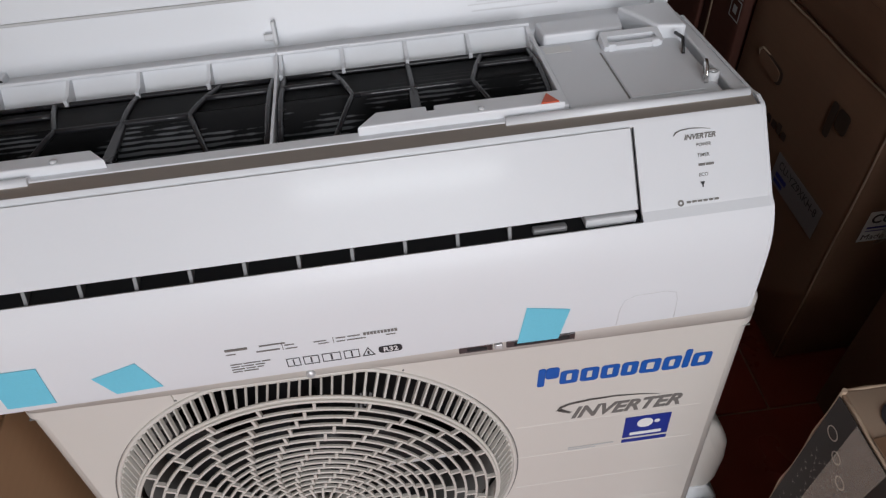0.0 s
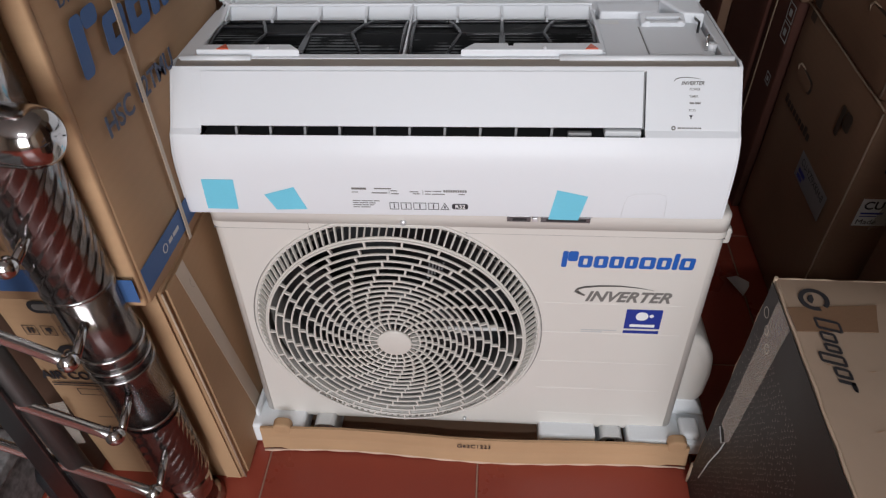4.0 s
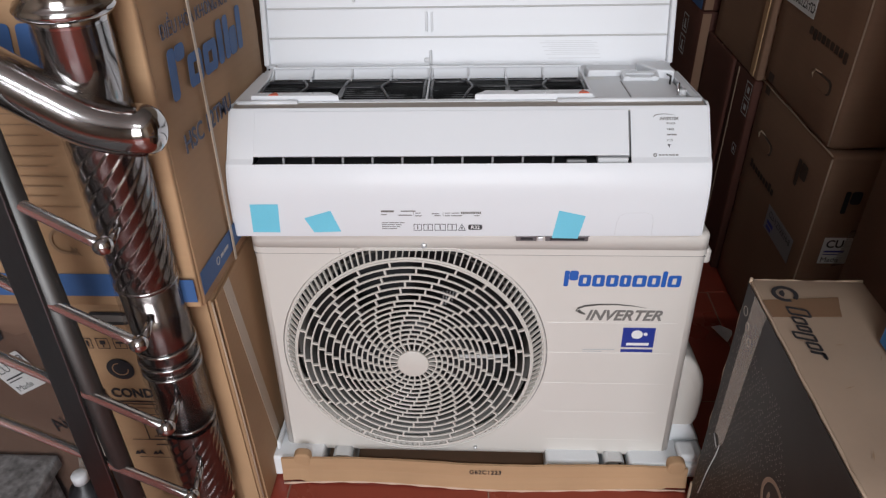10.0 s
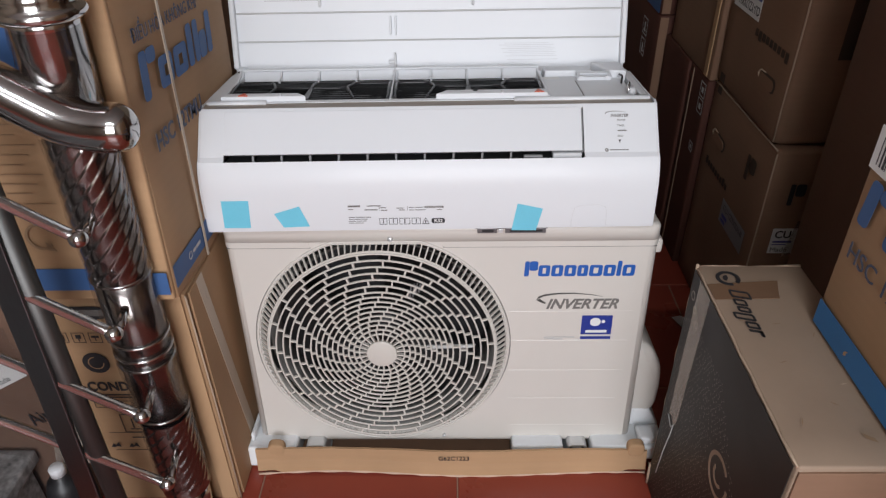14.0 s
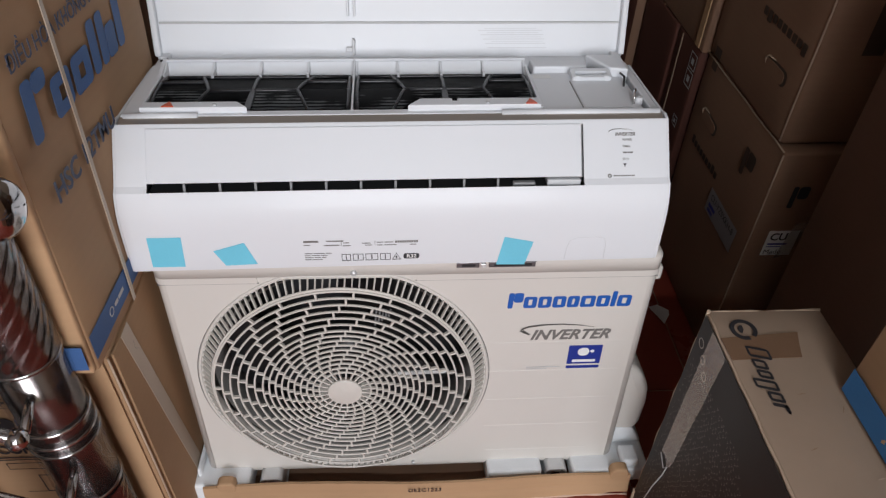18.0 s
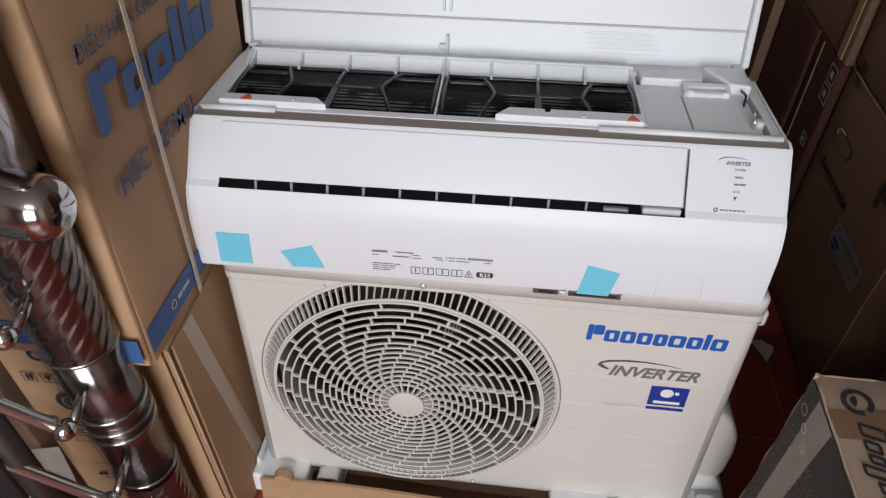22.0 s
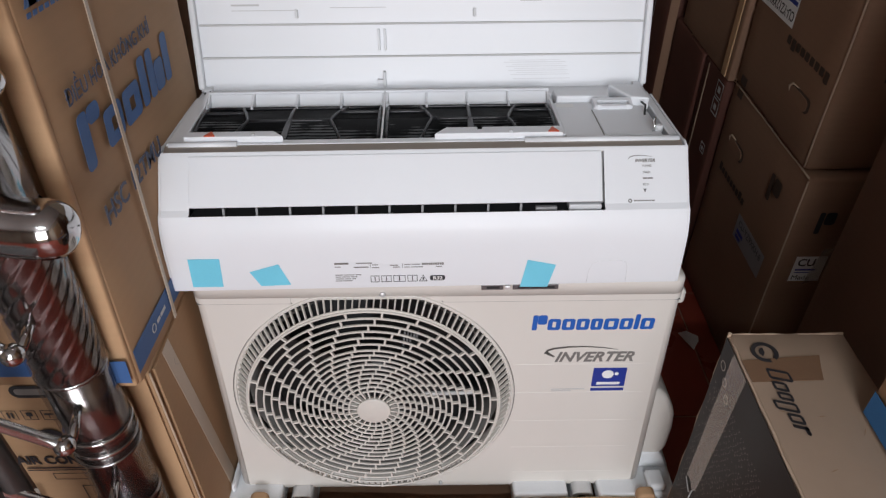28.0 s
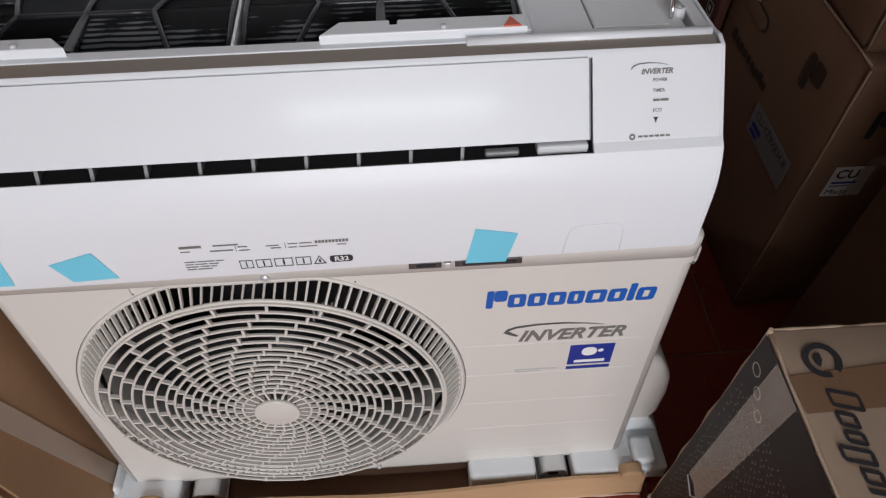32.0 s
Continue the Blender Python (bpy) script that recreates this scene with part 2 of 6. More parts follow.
WRAP = film("clear_plastic_wrap", (0.02, 0.018, 0.018), 0.2, 0.08, (1, 1, 0.25))


def filter_mesh_material():
    """Black dust-filter net with pale reflection streaks painted in, weaker towards the back."""
    m, n, l, b = nodes_of("black_filter_net")
    co = n.new("ShaderNodeTexCoord")
    w = n.new("ShaderNodeTexWave")
    w.bands_direction = "Y"
    w.inputs["Scale"].default_value, w.inputs["Distortion"].default_value = 42, 1.2
    w2 = n.new("ShaderNodeTexNoise")
    w2.inputs["Scale"].default_value, w2.inputs["Detail"].default_value = 16, 5
    l.new(co.outputs["Object"], w.inputs["Vector"])
    l.new(co.outputs["Object"], w2.inputs["Vector"])
    mul, patch = n.new("ShaderNodeMath"), n.new("ShaderNodeMapRange")
    patch.inputs[1].default_value, patch.inputs[2].default_value = 0.42, 0.62
    mul.operation = "MULTIPLY"
    l.new(w.outputs["Fac"], mul.inputs[0])
    l.new(w2.outputs[0], patch.inputs[0])
    l.new(patch.outputs[0], mul.inputs[1])
    # painted reflections fade to about a third behind y = 0.15
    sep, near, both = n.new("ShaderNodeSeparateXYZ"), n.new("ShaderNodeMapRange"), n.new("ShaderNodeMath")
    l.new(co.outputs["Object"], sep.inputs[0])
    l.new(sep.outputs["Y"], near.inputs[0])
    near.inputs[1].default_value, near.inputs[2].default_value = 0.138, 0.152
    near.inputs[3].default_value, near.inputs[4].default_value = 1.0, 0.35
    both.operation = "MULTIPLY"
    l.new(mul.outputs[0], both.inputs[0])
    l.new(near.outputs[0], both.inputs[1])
    ramp = n.new("ShaderNodeValToRGB")
    ramp.color_ramp.elements[0].position, ramp.color_ramp.elements[0].color = 0.28, (0.006, 0.006, 0.007, 1)
    ramp.color_ramp.elements[1].position, ramp.color_ramp.elements[1].color = 0.55, (0.20, 0.205, 0.215, 1)
    l.new(both.outputs[0], ramp.inputs[0])
    l.new(ramp.outputs[0], b.inputs["Base Color"])
    b.inputs["Roughness"].default_value = 0.55
    b.inputs["Specular IOR Level"].default_value = 0.25
    fine = n.new("ShaderNodeTexChecker")
    fine.inputs["Scale"].default_value = 700
    l.new(co.outputs["Object"], fine.inputs["Vector"])
    bp = n.new("ShaderNodeBump")
    bp.inputs["Strength"].default_value, bp.inputs["Distance"].default_value = 0.3, 0.001
    l.new(fine.outputs["Fac"], bp.inputs["Height"])
    l.new(bp.outputs[0], b.inputs["Normal"])
    return m


FILTER_NET = filter_mesh_material()


# ---- mesh helpers ----
def box(bm, x0, x1, y0, y1, z0, z1):
    v = [bm.verts.new(p) for p in ((x0, y0, z0), (x1, y0, z0), (x1, y1, z0), (x0, y1, z0), (x0, y0, z1), (x1, y0, z1), (x1, y1, z1), (x0, y1, z1))]
    for q in ((0, 3, 2, 1), (4, 5, 6, 7), (0, 1, 5, 4), (1, 2, 6, 5), (2, 3, 7, 6), (3, 0, 4, 7)):
        bm.faces.new([v[i] for i in q])
    return bm


def block(x0, x1, y0, y1, z0, z1, bevel=0.002, segments=2):
    bm = box(bmesh.new(), x0, x1, y0, y1, z0, z1)
    if bevel:
        bmesh.ops.bevel(bm, geom=bm.edges[:], offset=bevel, segments=segments, profile=0.5, affect="EDGES")
    return bm


def prism(points, axis, a, b, bevel=0.0, segments=2):
    """A polygon given in the two other axes (in xyz order), extruded along axis from a to b."""
    def place(p, d):
        return {"x": (d, p[0], p[1]), "y": (p[0], d, p[1]), "z": (p[0], p[1], d)}[axis]
    bm = bmesh.new()
    lo, hi = [bm.verts.new(place(p, a)) for p in points], [bm.verts.new(place(p, b)) for p in points]
    bm.faces.new(lo)
    bm.faces.new(hi[::-1])
    for i in range(len(points)):
        j = (i + 1) % len(points)
        bm.faces.new((lo[i], hi[i], hi[j], lo[j]))
    bmesh.ops.recalc_face_normals(bm, faces=bm.faces[:])
    if bevel:
        bmesh.ops.bevel(bm, geom=bm.edges[:], offset=bevel, segments=segments, profile=0.5, affect="EDGES")
    return bm


def strip(line, x0, x1, thick):
    """A shell of that thickness along a line of (y, z), running from x0 to x1; the line's left-hand side is outside."""
    inner = []
    for i, (y, z) in enumerate(line):
        a, b = line[max(i - 1, 0)], line[min(i + 1, len(line) - 1)]
        d = Vector((b[0] - a[0], b[1] - a[1])).normalized()
        inner.append((y + d.y * thick, z - d.x * thick))
    return prism(line + inner[::-1], "x", x0, x1)


def tube(points, r, sides=14, closed=False, caps=True):
    """A round bar along points; r may be one radius or one for each point."""
    bm, rings = bmesh.new(), []
    pts = [Vector(p) for p in points]
    n = len(pts)
    up = None
    for i, p in enumerate(pts):
        if closed:
            d = pts[(i + 1) % n] - pts[i - 1]
        else:
            d = pts[min(i + 1, n - 1)] - pts[max(i - 1, 0)]
        d.normalize()
        if up is None:
            up = d.orthogonal().normalized()
        up = (up - d * up.dot(d)).normalized()
        side = d.cross(up)
        rad = r[i] if isinstance(r, (list, tuple)) else r
        rings.append([bm.verts.new(p + rad * (math.cos(2 * math.pi * k / sides) * up + math.sin(2 * math.pi * k / sides) * side)) for k in range(sides)])
    for i in range(n if closed else n - 1):
        a, b = rings[i], rings[(i + 1) % n]
        for k in range(sides):
            f = bm.faces.new((a[k], a[(k + 1) % sides], b[(k + 1) % sides], b[k]))
            f.smooth = True
    if caps and not closed:
        bm.faces.new(rings[0][::-1])
        bm.faces.new(rings[-1])
    bmesh.ops.recalc_face_normals(bm, faces=bm.faces[:])
    return bm


def lathe(profile, sides=40):
    """A turned body about z from (radius, z) pairs."""
    bm = bmesh.new()
    rings = [[bm.verts.new((r * math.cos(2 * math.pi * k / sides), r * math.sin(2 * math.pi * k / sides), z)) for k in range(sides)] for r, z in profile]
    for a, b in zip(rings, rings[1:]):
        for k in range(sides):
            f = bm.faces.new((a[k], a[(k + 1) % sides], b[(k + 1) % sides], b[k]))
            f.smooth = True
    bm.faces.new(rings[0][::-1])
    bm.faces.new(rings[-1])
    return bm


def join(*parts_):
    bm = bmesh.new()
    for p in parts_:
        me = bpy.data.meshes.new("tmp")
        p.to_mesh(me)
        p.free()
        bm.from_mesh(me)
        bpy.data.meshes.remove(me)
    return bm


def soft(bm):
    """Marks a mesh to be shaded smooth but for its corners."""
    for f in bm.faces:
        f.smooth = True
    for e in bm.edges:
        e.smooth = e.calc_face_angle(3.0) < 0.55
    return bm


def mesh_of(name, bm, mat):
    me = bpy.data.meshes.new(name)
    bm.to_mesh(me)
    bm.free()
    me.materials.append(mat)
    return me


def part(name, bm, mat, parent, label="", m=None):
    """Links a bmesh or mesh as one mesh object under a thing or a part."""
    me = bm
    if isinstance(bm, bmesh.types.BMesh):
        me = mesh_of(name, bm, mat)
    ob = new(name, me)
    ob.parent = parent
    if m is not None:
        ob.matrix_basis = m
    if label:
        ob["label"] = label
    return ob


def thing(name, m, label, category, group="", kind=""):
    ob = new(name)
    ob.empty_display_size = 0.05
    ob.matrix_world = m
    return tagged(ob, label, category, group, kind)


def text_mesh(body, size, mat, width=None, thick=0.0003, shear=0.0, bold=0.0, align="LEFT"):
    """Letters of Blender's own font as a thin mesh in the xy plane; width: the length to fit."""
    cu = bpy.data.curves.new("letters", "FONT")
    cu.body, cu.size, cu.extrude, cu.shear, cu.offset, cu.align_x = body, size, thick, shear, bold, align
    cu.resolution_u = 3
    ob = bpy.data.objects.new("letters", cu)
    scene.collection.objects.link(ob)
    bpy.context.view_layer.update()
    me = bpy.data.meshes.new_from_object(ob.evaluated_get(bpy.context.evaluated_depsgraph_get()))
    bpy.data.objects.remove(ob)
    if width:
        xs = [v.co.x for v in me.vertices]
        k = width / (max(xs) - min(xs))
        me.transform(Matrix.Diagonal((k, 1, 1, 1)))
    me.materials.clear()
    me.materials.append(mat)
    return me


def flat_shape(points, thick=0.0004):
    return prism(points, "z", 0, thick)


def rounded(w, h, r, cx=0.0, cy=0.0, n=4):
    out = []
    for sx, sy, a in ((1, 1, 0), (-1, 1, 90), (-1, -1, 180), (1, -1, 270)):
        for k in range(n + 1):
            t = radians(a + 90 * k / n)
            out.append((cx + sx * (w / 2 - r) + r * math.cos(t), cy + sy * (h / 2 - r) + r * math.sin(t)))
    return out


def hollow_shape(outer, inner, thick):
    """A flat frame between two outlines of as many points."""
    bm, n = bmesh.new(), len(outer)
    rows = [[bm.verts.new((*q, z)) for q in line] for line, z in ((outer, 0), (outer, thick), (inner, thick), (inner, 0))]
    for a, b in zip(rows, rows[1:] + rows[:1]):
        for i in range(n):
            j = (i + 1) % n
            bm.faces.new((a[i], a[j], b[j], b[i]))
    bmesh.ops.recalc_face_normals(bm, faces=bm.faces[:])
    return bm


def marks(ob, name, label, shapes, height, mat, m, thick=0.0004, lean=0.0, stroke=0.0):
    """A brand mark drawn as plain blocks or frames: (start, width, low, high) each, in shares of the height; every one a part."""
    first = None
    for x, w, lo, hi in shapes:
        size = (w * height, (hi - lo) * height)
        r, mid = min(0.13 * height, 0.3 * size[0]), ((x + w / 2) * height, (lo + hi) / 2 * height)
        pts = [(px + lean * py, py) for px, py in rounded(*size, r, *mid)]
        s = stroke * height
        if stroke and size[0] > 2.4 * s:
            hole = rounded(size[0] - 2 * s, size[1] - 1.5 * s, max(r - s, 0.0004), *mid)
            bm = hollow_shape(pts, [(px + lean * py, py) for px, py in hole], thick)
        else:
            bm = flat_shape(pts, thick)
        if first is None:
            first = part(name, bm, mat, ob, label, m)
        else:
            part("mark_block", bm, mat, first)
    return first


def bars(rows, thick=0.0003):
    """Unreadable print as plain bars: (x, y, width, height) each."""
    return join(*[flat_shape([(x, y), (x + w, y), (x + w, y + h), (x, y + h)], thick) for x, y, w, h in rows])


def ring_shape(r0, r1, a0=0.0, a1=360.0, n=40, thick=0.0004, sy=1.0):
    bm = bmesh.new()
    full = a1 - a0 >= 360
    rows = []
    for k in range(n if full else n + 1):
        t = radians(a0 + (a1 - a0) * k / n)
        c, s = math.cos(t), math.sin(t) * sy
        rows.append([bm.verts.new((r * c, r * s, z)) for r, z in ((r0, 0), (r1, 0), (r1, thick), (r0, thick))])
    for i in range(n if full else n):
        a, b = rows[i], rows[(i + 1) % len(rows)]
        for k in range(4):
            bm.faces.new((a[k], a[(k + 1) % 4], b[(k + 1) % 4], b[k]))
    if not full:
        bm.faces.new(rows[0][::-1])
        bm.faces.new(rows[-1])
    bmesh.ops.recalc_face_normals(bm, faces=bm.faces[:])
    return bm


FRONT = pose(0, 0, 0, 90, 0, 0)      # print on a face towards -y
RIGHT = pose(0, 0, 0, 90, 0, 90)     # print on a face towards +x
LEFT = pose(0, 0, 0, 90, 0, -90)     # print on a face towards -x


def at(x, y, z, turn, roll=0.0):
    return Matrix.Translation((x, y, z)) @ turn @ pose(0, 0, 0, 0, 0, roll)

# ---- the room ----
FLOOR = 0.02
# the two units and the tall carton lean back a little
TILTED = Matrix.Translation((0, -0.044, 0.022)) @ pose(0, 0, 0, -4.574) @ Matrix.Translation((0, 0.044, -0.022))
X0, X1, Y0, Y1, TOP = -2.4, 2.1, -4.2, 1.75, 3.0


def setting(name, bm, mat, label):
    return tagged(new(name, mesh_of(name, bm, mat)), label, name.split("_")[0], kind="structure")


floor = setting("floor", box(bmesh.new(), X0 - 0.2, X1 + 0.2, Y0 - 3.0, Y1 + 0.2, -0.12, FLOOR - 0.003), GROUT, "red ceramic tile floor with brown grout joints")
setting("wall_north", box(bmesh.new(), X0, X1, Y1, Y1 + 0.15, 0, TOP), PLASTER, "plain cream plastered wall behind the cartons")
setting("wall_west", box(bmesh.new(), X0 - 0.15, X0, Y0, Y1 + 0.15, 0, TOP), PLASTER, "plain cream plastered wall beside the stairs")
setting("wall_east", box(bmesh.new(), X1, X1 + 0.15, Y0, Y1 + 0.15, 0, TOP), PLASTER, "plain cream plastered wall behind stacked cartons")
setting("wall_south", join(box(bmesh.new(), X0 - 0.15, -0.85, Y0 - 0.15, Y0, 0, TOP), box(bmesh.new(), 1.25, X1 + 0.15, Y0 - 0.15, Y0, 0, TOP),
                           box(bmesh.new(), -0.85, 1.25, Y0 - 0.15, Y0, 2.86, TOP)), PLASTER, "plastered front wall with a wide open shop front")
setting("ceiling", box(bmesh.new(), X0 - 0.15, X1 + 0.15, Y0 - 0.15, Y1 + 0.15, TOP, TOP + 0.12), CEILING, "plain white painted shop ceiling")

# unseen fitting, added to go with the overhead fill lamp
lamp_body = thing("added_light_fitting", pose(0.1, -2.5, TOP), "added white tube fitting, out of view, for the top fill lamp", "ceiling light")
part("housing", block(-0.64, 0.64, -0.03, 0.03, -0.045, 0, 0.004), WHITE_MATT, lamp_body)
part("tube", tube([(-0.6, 0, -0.06), (0.6, 0, -0.06)], 0.013, 12), WHITE, lamp_body)

# ---- outdoor unit ----
OX, OZ0, OZ1, OD = 0.386, 0.076, 0.574, 0.29
FX, FZ = -0.114, 0.315        # fan's centre
unit = thing("outdoor_unit", TILTED @ pose(0, 0, FLOOR), "cream painted outdoor air conditioner unit standing on foam packaging", "air conditioner")
Z = -FLOOR


def rect_hole_panel(x0, x1, z0, z1, cx, cz, r, y, depth, flat_top):
    """A sheet towards -y with a round opening whose top is cut flat, the opening's rim turned inwards by depth."""
    bm = bmesh.new()
    n = 96
    outer, inner, deep = [], [], []
    for k in range(n):
        t = 2 * math.pi * k / n
        c, s = math.cos(t), math.sin(t)
        pz = min(cz + r * s, flat_top)
        inner.append(bm.verts.new((cx + r * c, y, pz)))
        deep.append(bm.verts.new((cx + r * c, y + depth, pz)))
        scale = min(((x1 - cx) if c > 0 else (cx - x0)) / max(abs(c), 1e-6), ((z1 - cz) if s > 0 else (cz - z0)) / max(abs(s), 1e-6))
        outer.append(bm.verts.new((cx + scale * c, y, cz + scale * s)))
    for k in range(n):
        j = (k + 1) % n
        bm.faces.new((inner[k], inner[j], outer[j], outer[k]))
        f = bm.faces.new((deep[k], deep[j], inner[j], inner[k]))
        f.smooth = True
    for sx, sz in ((x0, z0), (x1, z0), (x1, z1), (x0, z1)):
        near = sorted(outer, key=lambda v: (v.co.x - sx) ** 2 + (v.co.z - sz) ** 2)[:2]
        if (near[0].co - Vector((sx, y, sz))).length > 1e-5:
            bm.faces.new((bm.verts.new((sx, y, sz)), near[0], near[1]))
    bmesh.ops.recalc_face_normals(bm, faces=bm.faces[:])
    return bm


def cabinet_shell():
    """Sides, back and base of the cabinet, with upright edges rounded; open towards the front panel."""
    r, bm = 0.016, bmesh.new()
    line = [(-OX + r - r * math.sin(radians(15 * k)), 0.0 + r - r * math.cos(radians(15 * k))) for k in range(7)]
    line += [(-OX, OD), (OX, OD)]
    line += [(OX - r + r * math.sin(radians(15 * k)), r - r * math.cos(radians(15 * k))) for k in range(6, -1, -1)]
    lo = [bm.verts.new((x, y, OZ0)) for x, y in line]
    hi = [bm.verts.new((x, y, OZ1 - 0.03)) for x, y in line]
    for i in range(len(line) - 1):
        f = bm.faces.new((lo[i], lo[i + 1], hi[i + 1], hi[i]))
        f.smooth = abs(line[i][1] - line[i + 1][1]) < 0.02
    bm.faces.new(lo)
    bmesh.ops.recalc_face_normals(bm, faces=bm.faces[:])
    return bm


down = Matrix.Translation((0, 0, Z))
part("cabinet", cabinet_shell(), CREAM, unit, m=down)
part("front_panel", rect_hole_panel(-OX + 0.016, OX - 0.016, OZ0, OZ1 - 0.031, FX, FZ, 0.236, 0.0, 0.03, 0.5365), CREAM, unit, m=down)
LR = 0.017
mid_y, lid_w, lid_d = (OD + 0.003 - 0.0025) / 2, 2 * OX + 0.003, OD + 0.0055


def lid_shell():
    """The lid with rounded upright corners and a rolled upper edge."""
    bm = bmesh.new()
    levels = [(0.0, OZ1 - 0.031), (0.0, OZ1 - 0.010)] + [(0.010 - 0.010 * math.cos(radians(18 * k)), OZ1 - 0.010 + 0.010 * math.sin(radians(18 * k))) for k in range(1, 6)]
    rings = [[bm.verts.new((x, y, z)) for x, y in rounded(lid_w - 2 * d, lid_d - 2 * d, LR - d, 0, mid_y, 6)] for d, z in levels]
    n = len(rings[0])
    for a, b in zip(rings, rings[1:]):
        for k in range(n):
            f = bm.faces.new((a[k], a[(k + 1) % n], b[(k + 1) % n], b[k]))
            f.smooth = True
    bm.faces.new(rings[-1])
    bm.faces.new(rings[0][::-1])
    return bm


lid = part("lid", lid_shell(), CREAM, unit, "cream steel lid with a rolled edge", m=down)
for side in (-1, 1):
    start = -0.234 if side < 0 else 0.006
    outer = [(start, -0.0025)] + [(side * (lid_w / 2 - LR + LR * math.sin(radians(15 * k))), -0.0025 + LR - LR * math.cos(radians(15 * k))) for k in range(7)] + [(side * lid_w / 2, OD)]
    inner = [(start, 0.0015)] + [(side * (lid_w / 2 - LR + (LR - 0.004) * math.sin(radians(15 * k))), -0.0025 + LR - (LR - 0.004) * math.cos(radians(15 * k))) for k in range(7)] + [(side * (lid_w / 2 - 0.004), OD)]
    part("lid_skirt", prism(outer + inner[::-1], "z", OZ1 - 0.0425, OZ1 - 0.0312), CREAM, lid)
for x0, x1 in ((-OX + 0.004, -0.232), (0.004, OX - 0.004)):
    part("lid_seam", block(x0, x1, -0.0012, 0.004, OZ1 - 0.0440, OZ1 - 0.0426, 0), SHROUD, unit, m=down)
part("base_lip", block(-OX + 0.01, OX - 0.01, 0.002, OD - 0.01, OZ0 - 0.012, OZ0, 0.004), CREAM, unit, m=down)

# ring round the fan guard: raised moulding and bell mouth
moulding = []
for k in range(97):
    t = radians(3.75 * k)
    moulding.append((FX + 0.2405 * math.cos(t), -0.0005, min(FZ + 0.2405 * math.sin(t), 0.5425) + Z))
part("moulding", tube(moulding[:-1], 0.0026, 8, closed=True), CREAM, unit)
part("moulding_groove", tube([(p[0] * 1.0 + 0.004 * (p[0] - FX) / 0.2465, 0.0012, p[2]) for p in moulding[:-1]], 0.0016, 6, closed=True), GREY_INK, unit)
bell = [(0.221, 0.0), (0.213, -0.008), (0.211, -0.03), (0.211, -0.085), (0.232, -0.095)]


def bell_mouth():
    bm = bmesh.new()
    rings = [[bm.verts.new((r * math.cos(radians(5 * k)), r * math.sin(radians(5 * k)), z)) for k in range(72)] for r, z in bell]
    for a, b in zip(rings, rings[1:]):
        for k in range(72):
            f = bm.faces.new((a[k], b[k], b[(k + 1) % 72], a[(k + 1) % 72]))
            f.smooth = True
    return bm


part("shroud", bell_mouth(), SHROUD, unit, "grey bell mouth round the fan", m=pose(FX, 0.018, FZ + Z, 90, 0, 0))
# flat sheet whose colour gives the shade inside the cabinet
part("inner_back", block(-OX + 0.02, OX - 0.02, 0.17, 0.175, OZ0 + 0.01, OZ1 - 0.035, 0), DARK, unit, "near-black sheet for the shade behind the fan", m=down)

fan = part("fan", lathe([(0.0, -0.02), (0.045, -0.02), (0.05, 0.0), (0.047, 0.03), (0.03, 0.042), (0.0, 0.044)], 32), FAN, unit, "propeller fan at rest, near black for the shade it sits in", m=pose(FX, 0.09, FZ + Z, 90, 0, 0))


def fan_blade():
    bm = bmesh.new()
    rows = []
    for i in range(9):
        r = 0.045 + 0.165 * i / 8
        rows.append([bm.verts.new((r * math.cos(radians(a)), r * math.sin(radians(a)), 0.03 - 0.00075 * (a + 8 * i / 8) + 0.01 * i / 8)) for a in (-6 - 5 * i / 8 + (k * (62 + 10 * i / 8)) / 8 for k in range(9))])
    for a, b in zip(rows, rows[1:]):
        for k in range(8):
            f = bm.faces.new((a[k], a[k + 1], b[k + 1], b[k]))
            f.smooth = True
    bmesh.ops.solidify(bm, geom=bm.faces[:], thickness=0.003)
    return bm


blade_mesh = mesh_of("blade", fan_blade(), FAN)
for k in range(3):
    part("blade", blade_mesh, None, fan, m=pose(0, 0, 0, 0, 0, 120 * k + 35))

# white strip painted in as the bright reflection on a blade
part("blade_glint", prism([(0.078, -0.049), (0.172, -0.046), (0.180, -0.039), (0.082, -0.041)], "y", 0.050, 0.053), PAPER, unit, "pale strip standing in for a glint on a fan blade", m=pose(FX, 0, FZ + Z))
# slanted grey strips drawn as streaky glints behind the guard
part("fan_glints", join(*[prism([(0.048 + 0.006 * k, 0.062 + 0.005 * k), (0.051 + 0.006 * k, 0.060 + 0.005 * k), (0.055 + 0.006 * k, 0.094 + 0.003 * (k % 3)), (0.0525 + 0.006 * k, 0.098)], "y", 0.066, 0.067) for k in range(5)]), VANE_PALE, unit, "grey slanted strips standing in for glints on the fan", m=pose(FX, 0, FZ + Z))

# guard: hub, rings with staggered links, and the sloping slats round its rim
guard = part("fan_guard", soft(lathe([(0.0, -0.004), (0.0280, -0.004), (0.0290, 0.0035), (0.0282, 0.005), (0.0270, 0.0055), (0.0005, 0.0058)], 48)), CREAM_GRILLE, unit, "cream plastic fan guard with a round hub", m=pose(FX, -0.029, FZ + 0.003 + Z, 90, 0, 0))
GAPS = 15
radii = [0.0430]
for k in range(GAPS):
    radii.append(radii[-1] + (0.0102 if k < 9 else 0.0131))
scale_to = 0.2135 / radii[-1]
radii = [r * scale_to for r in radii]


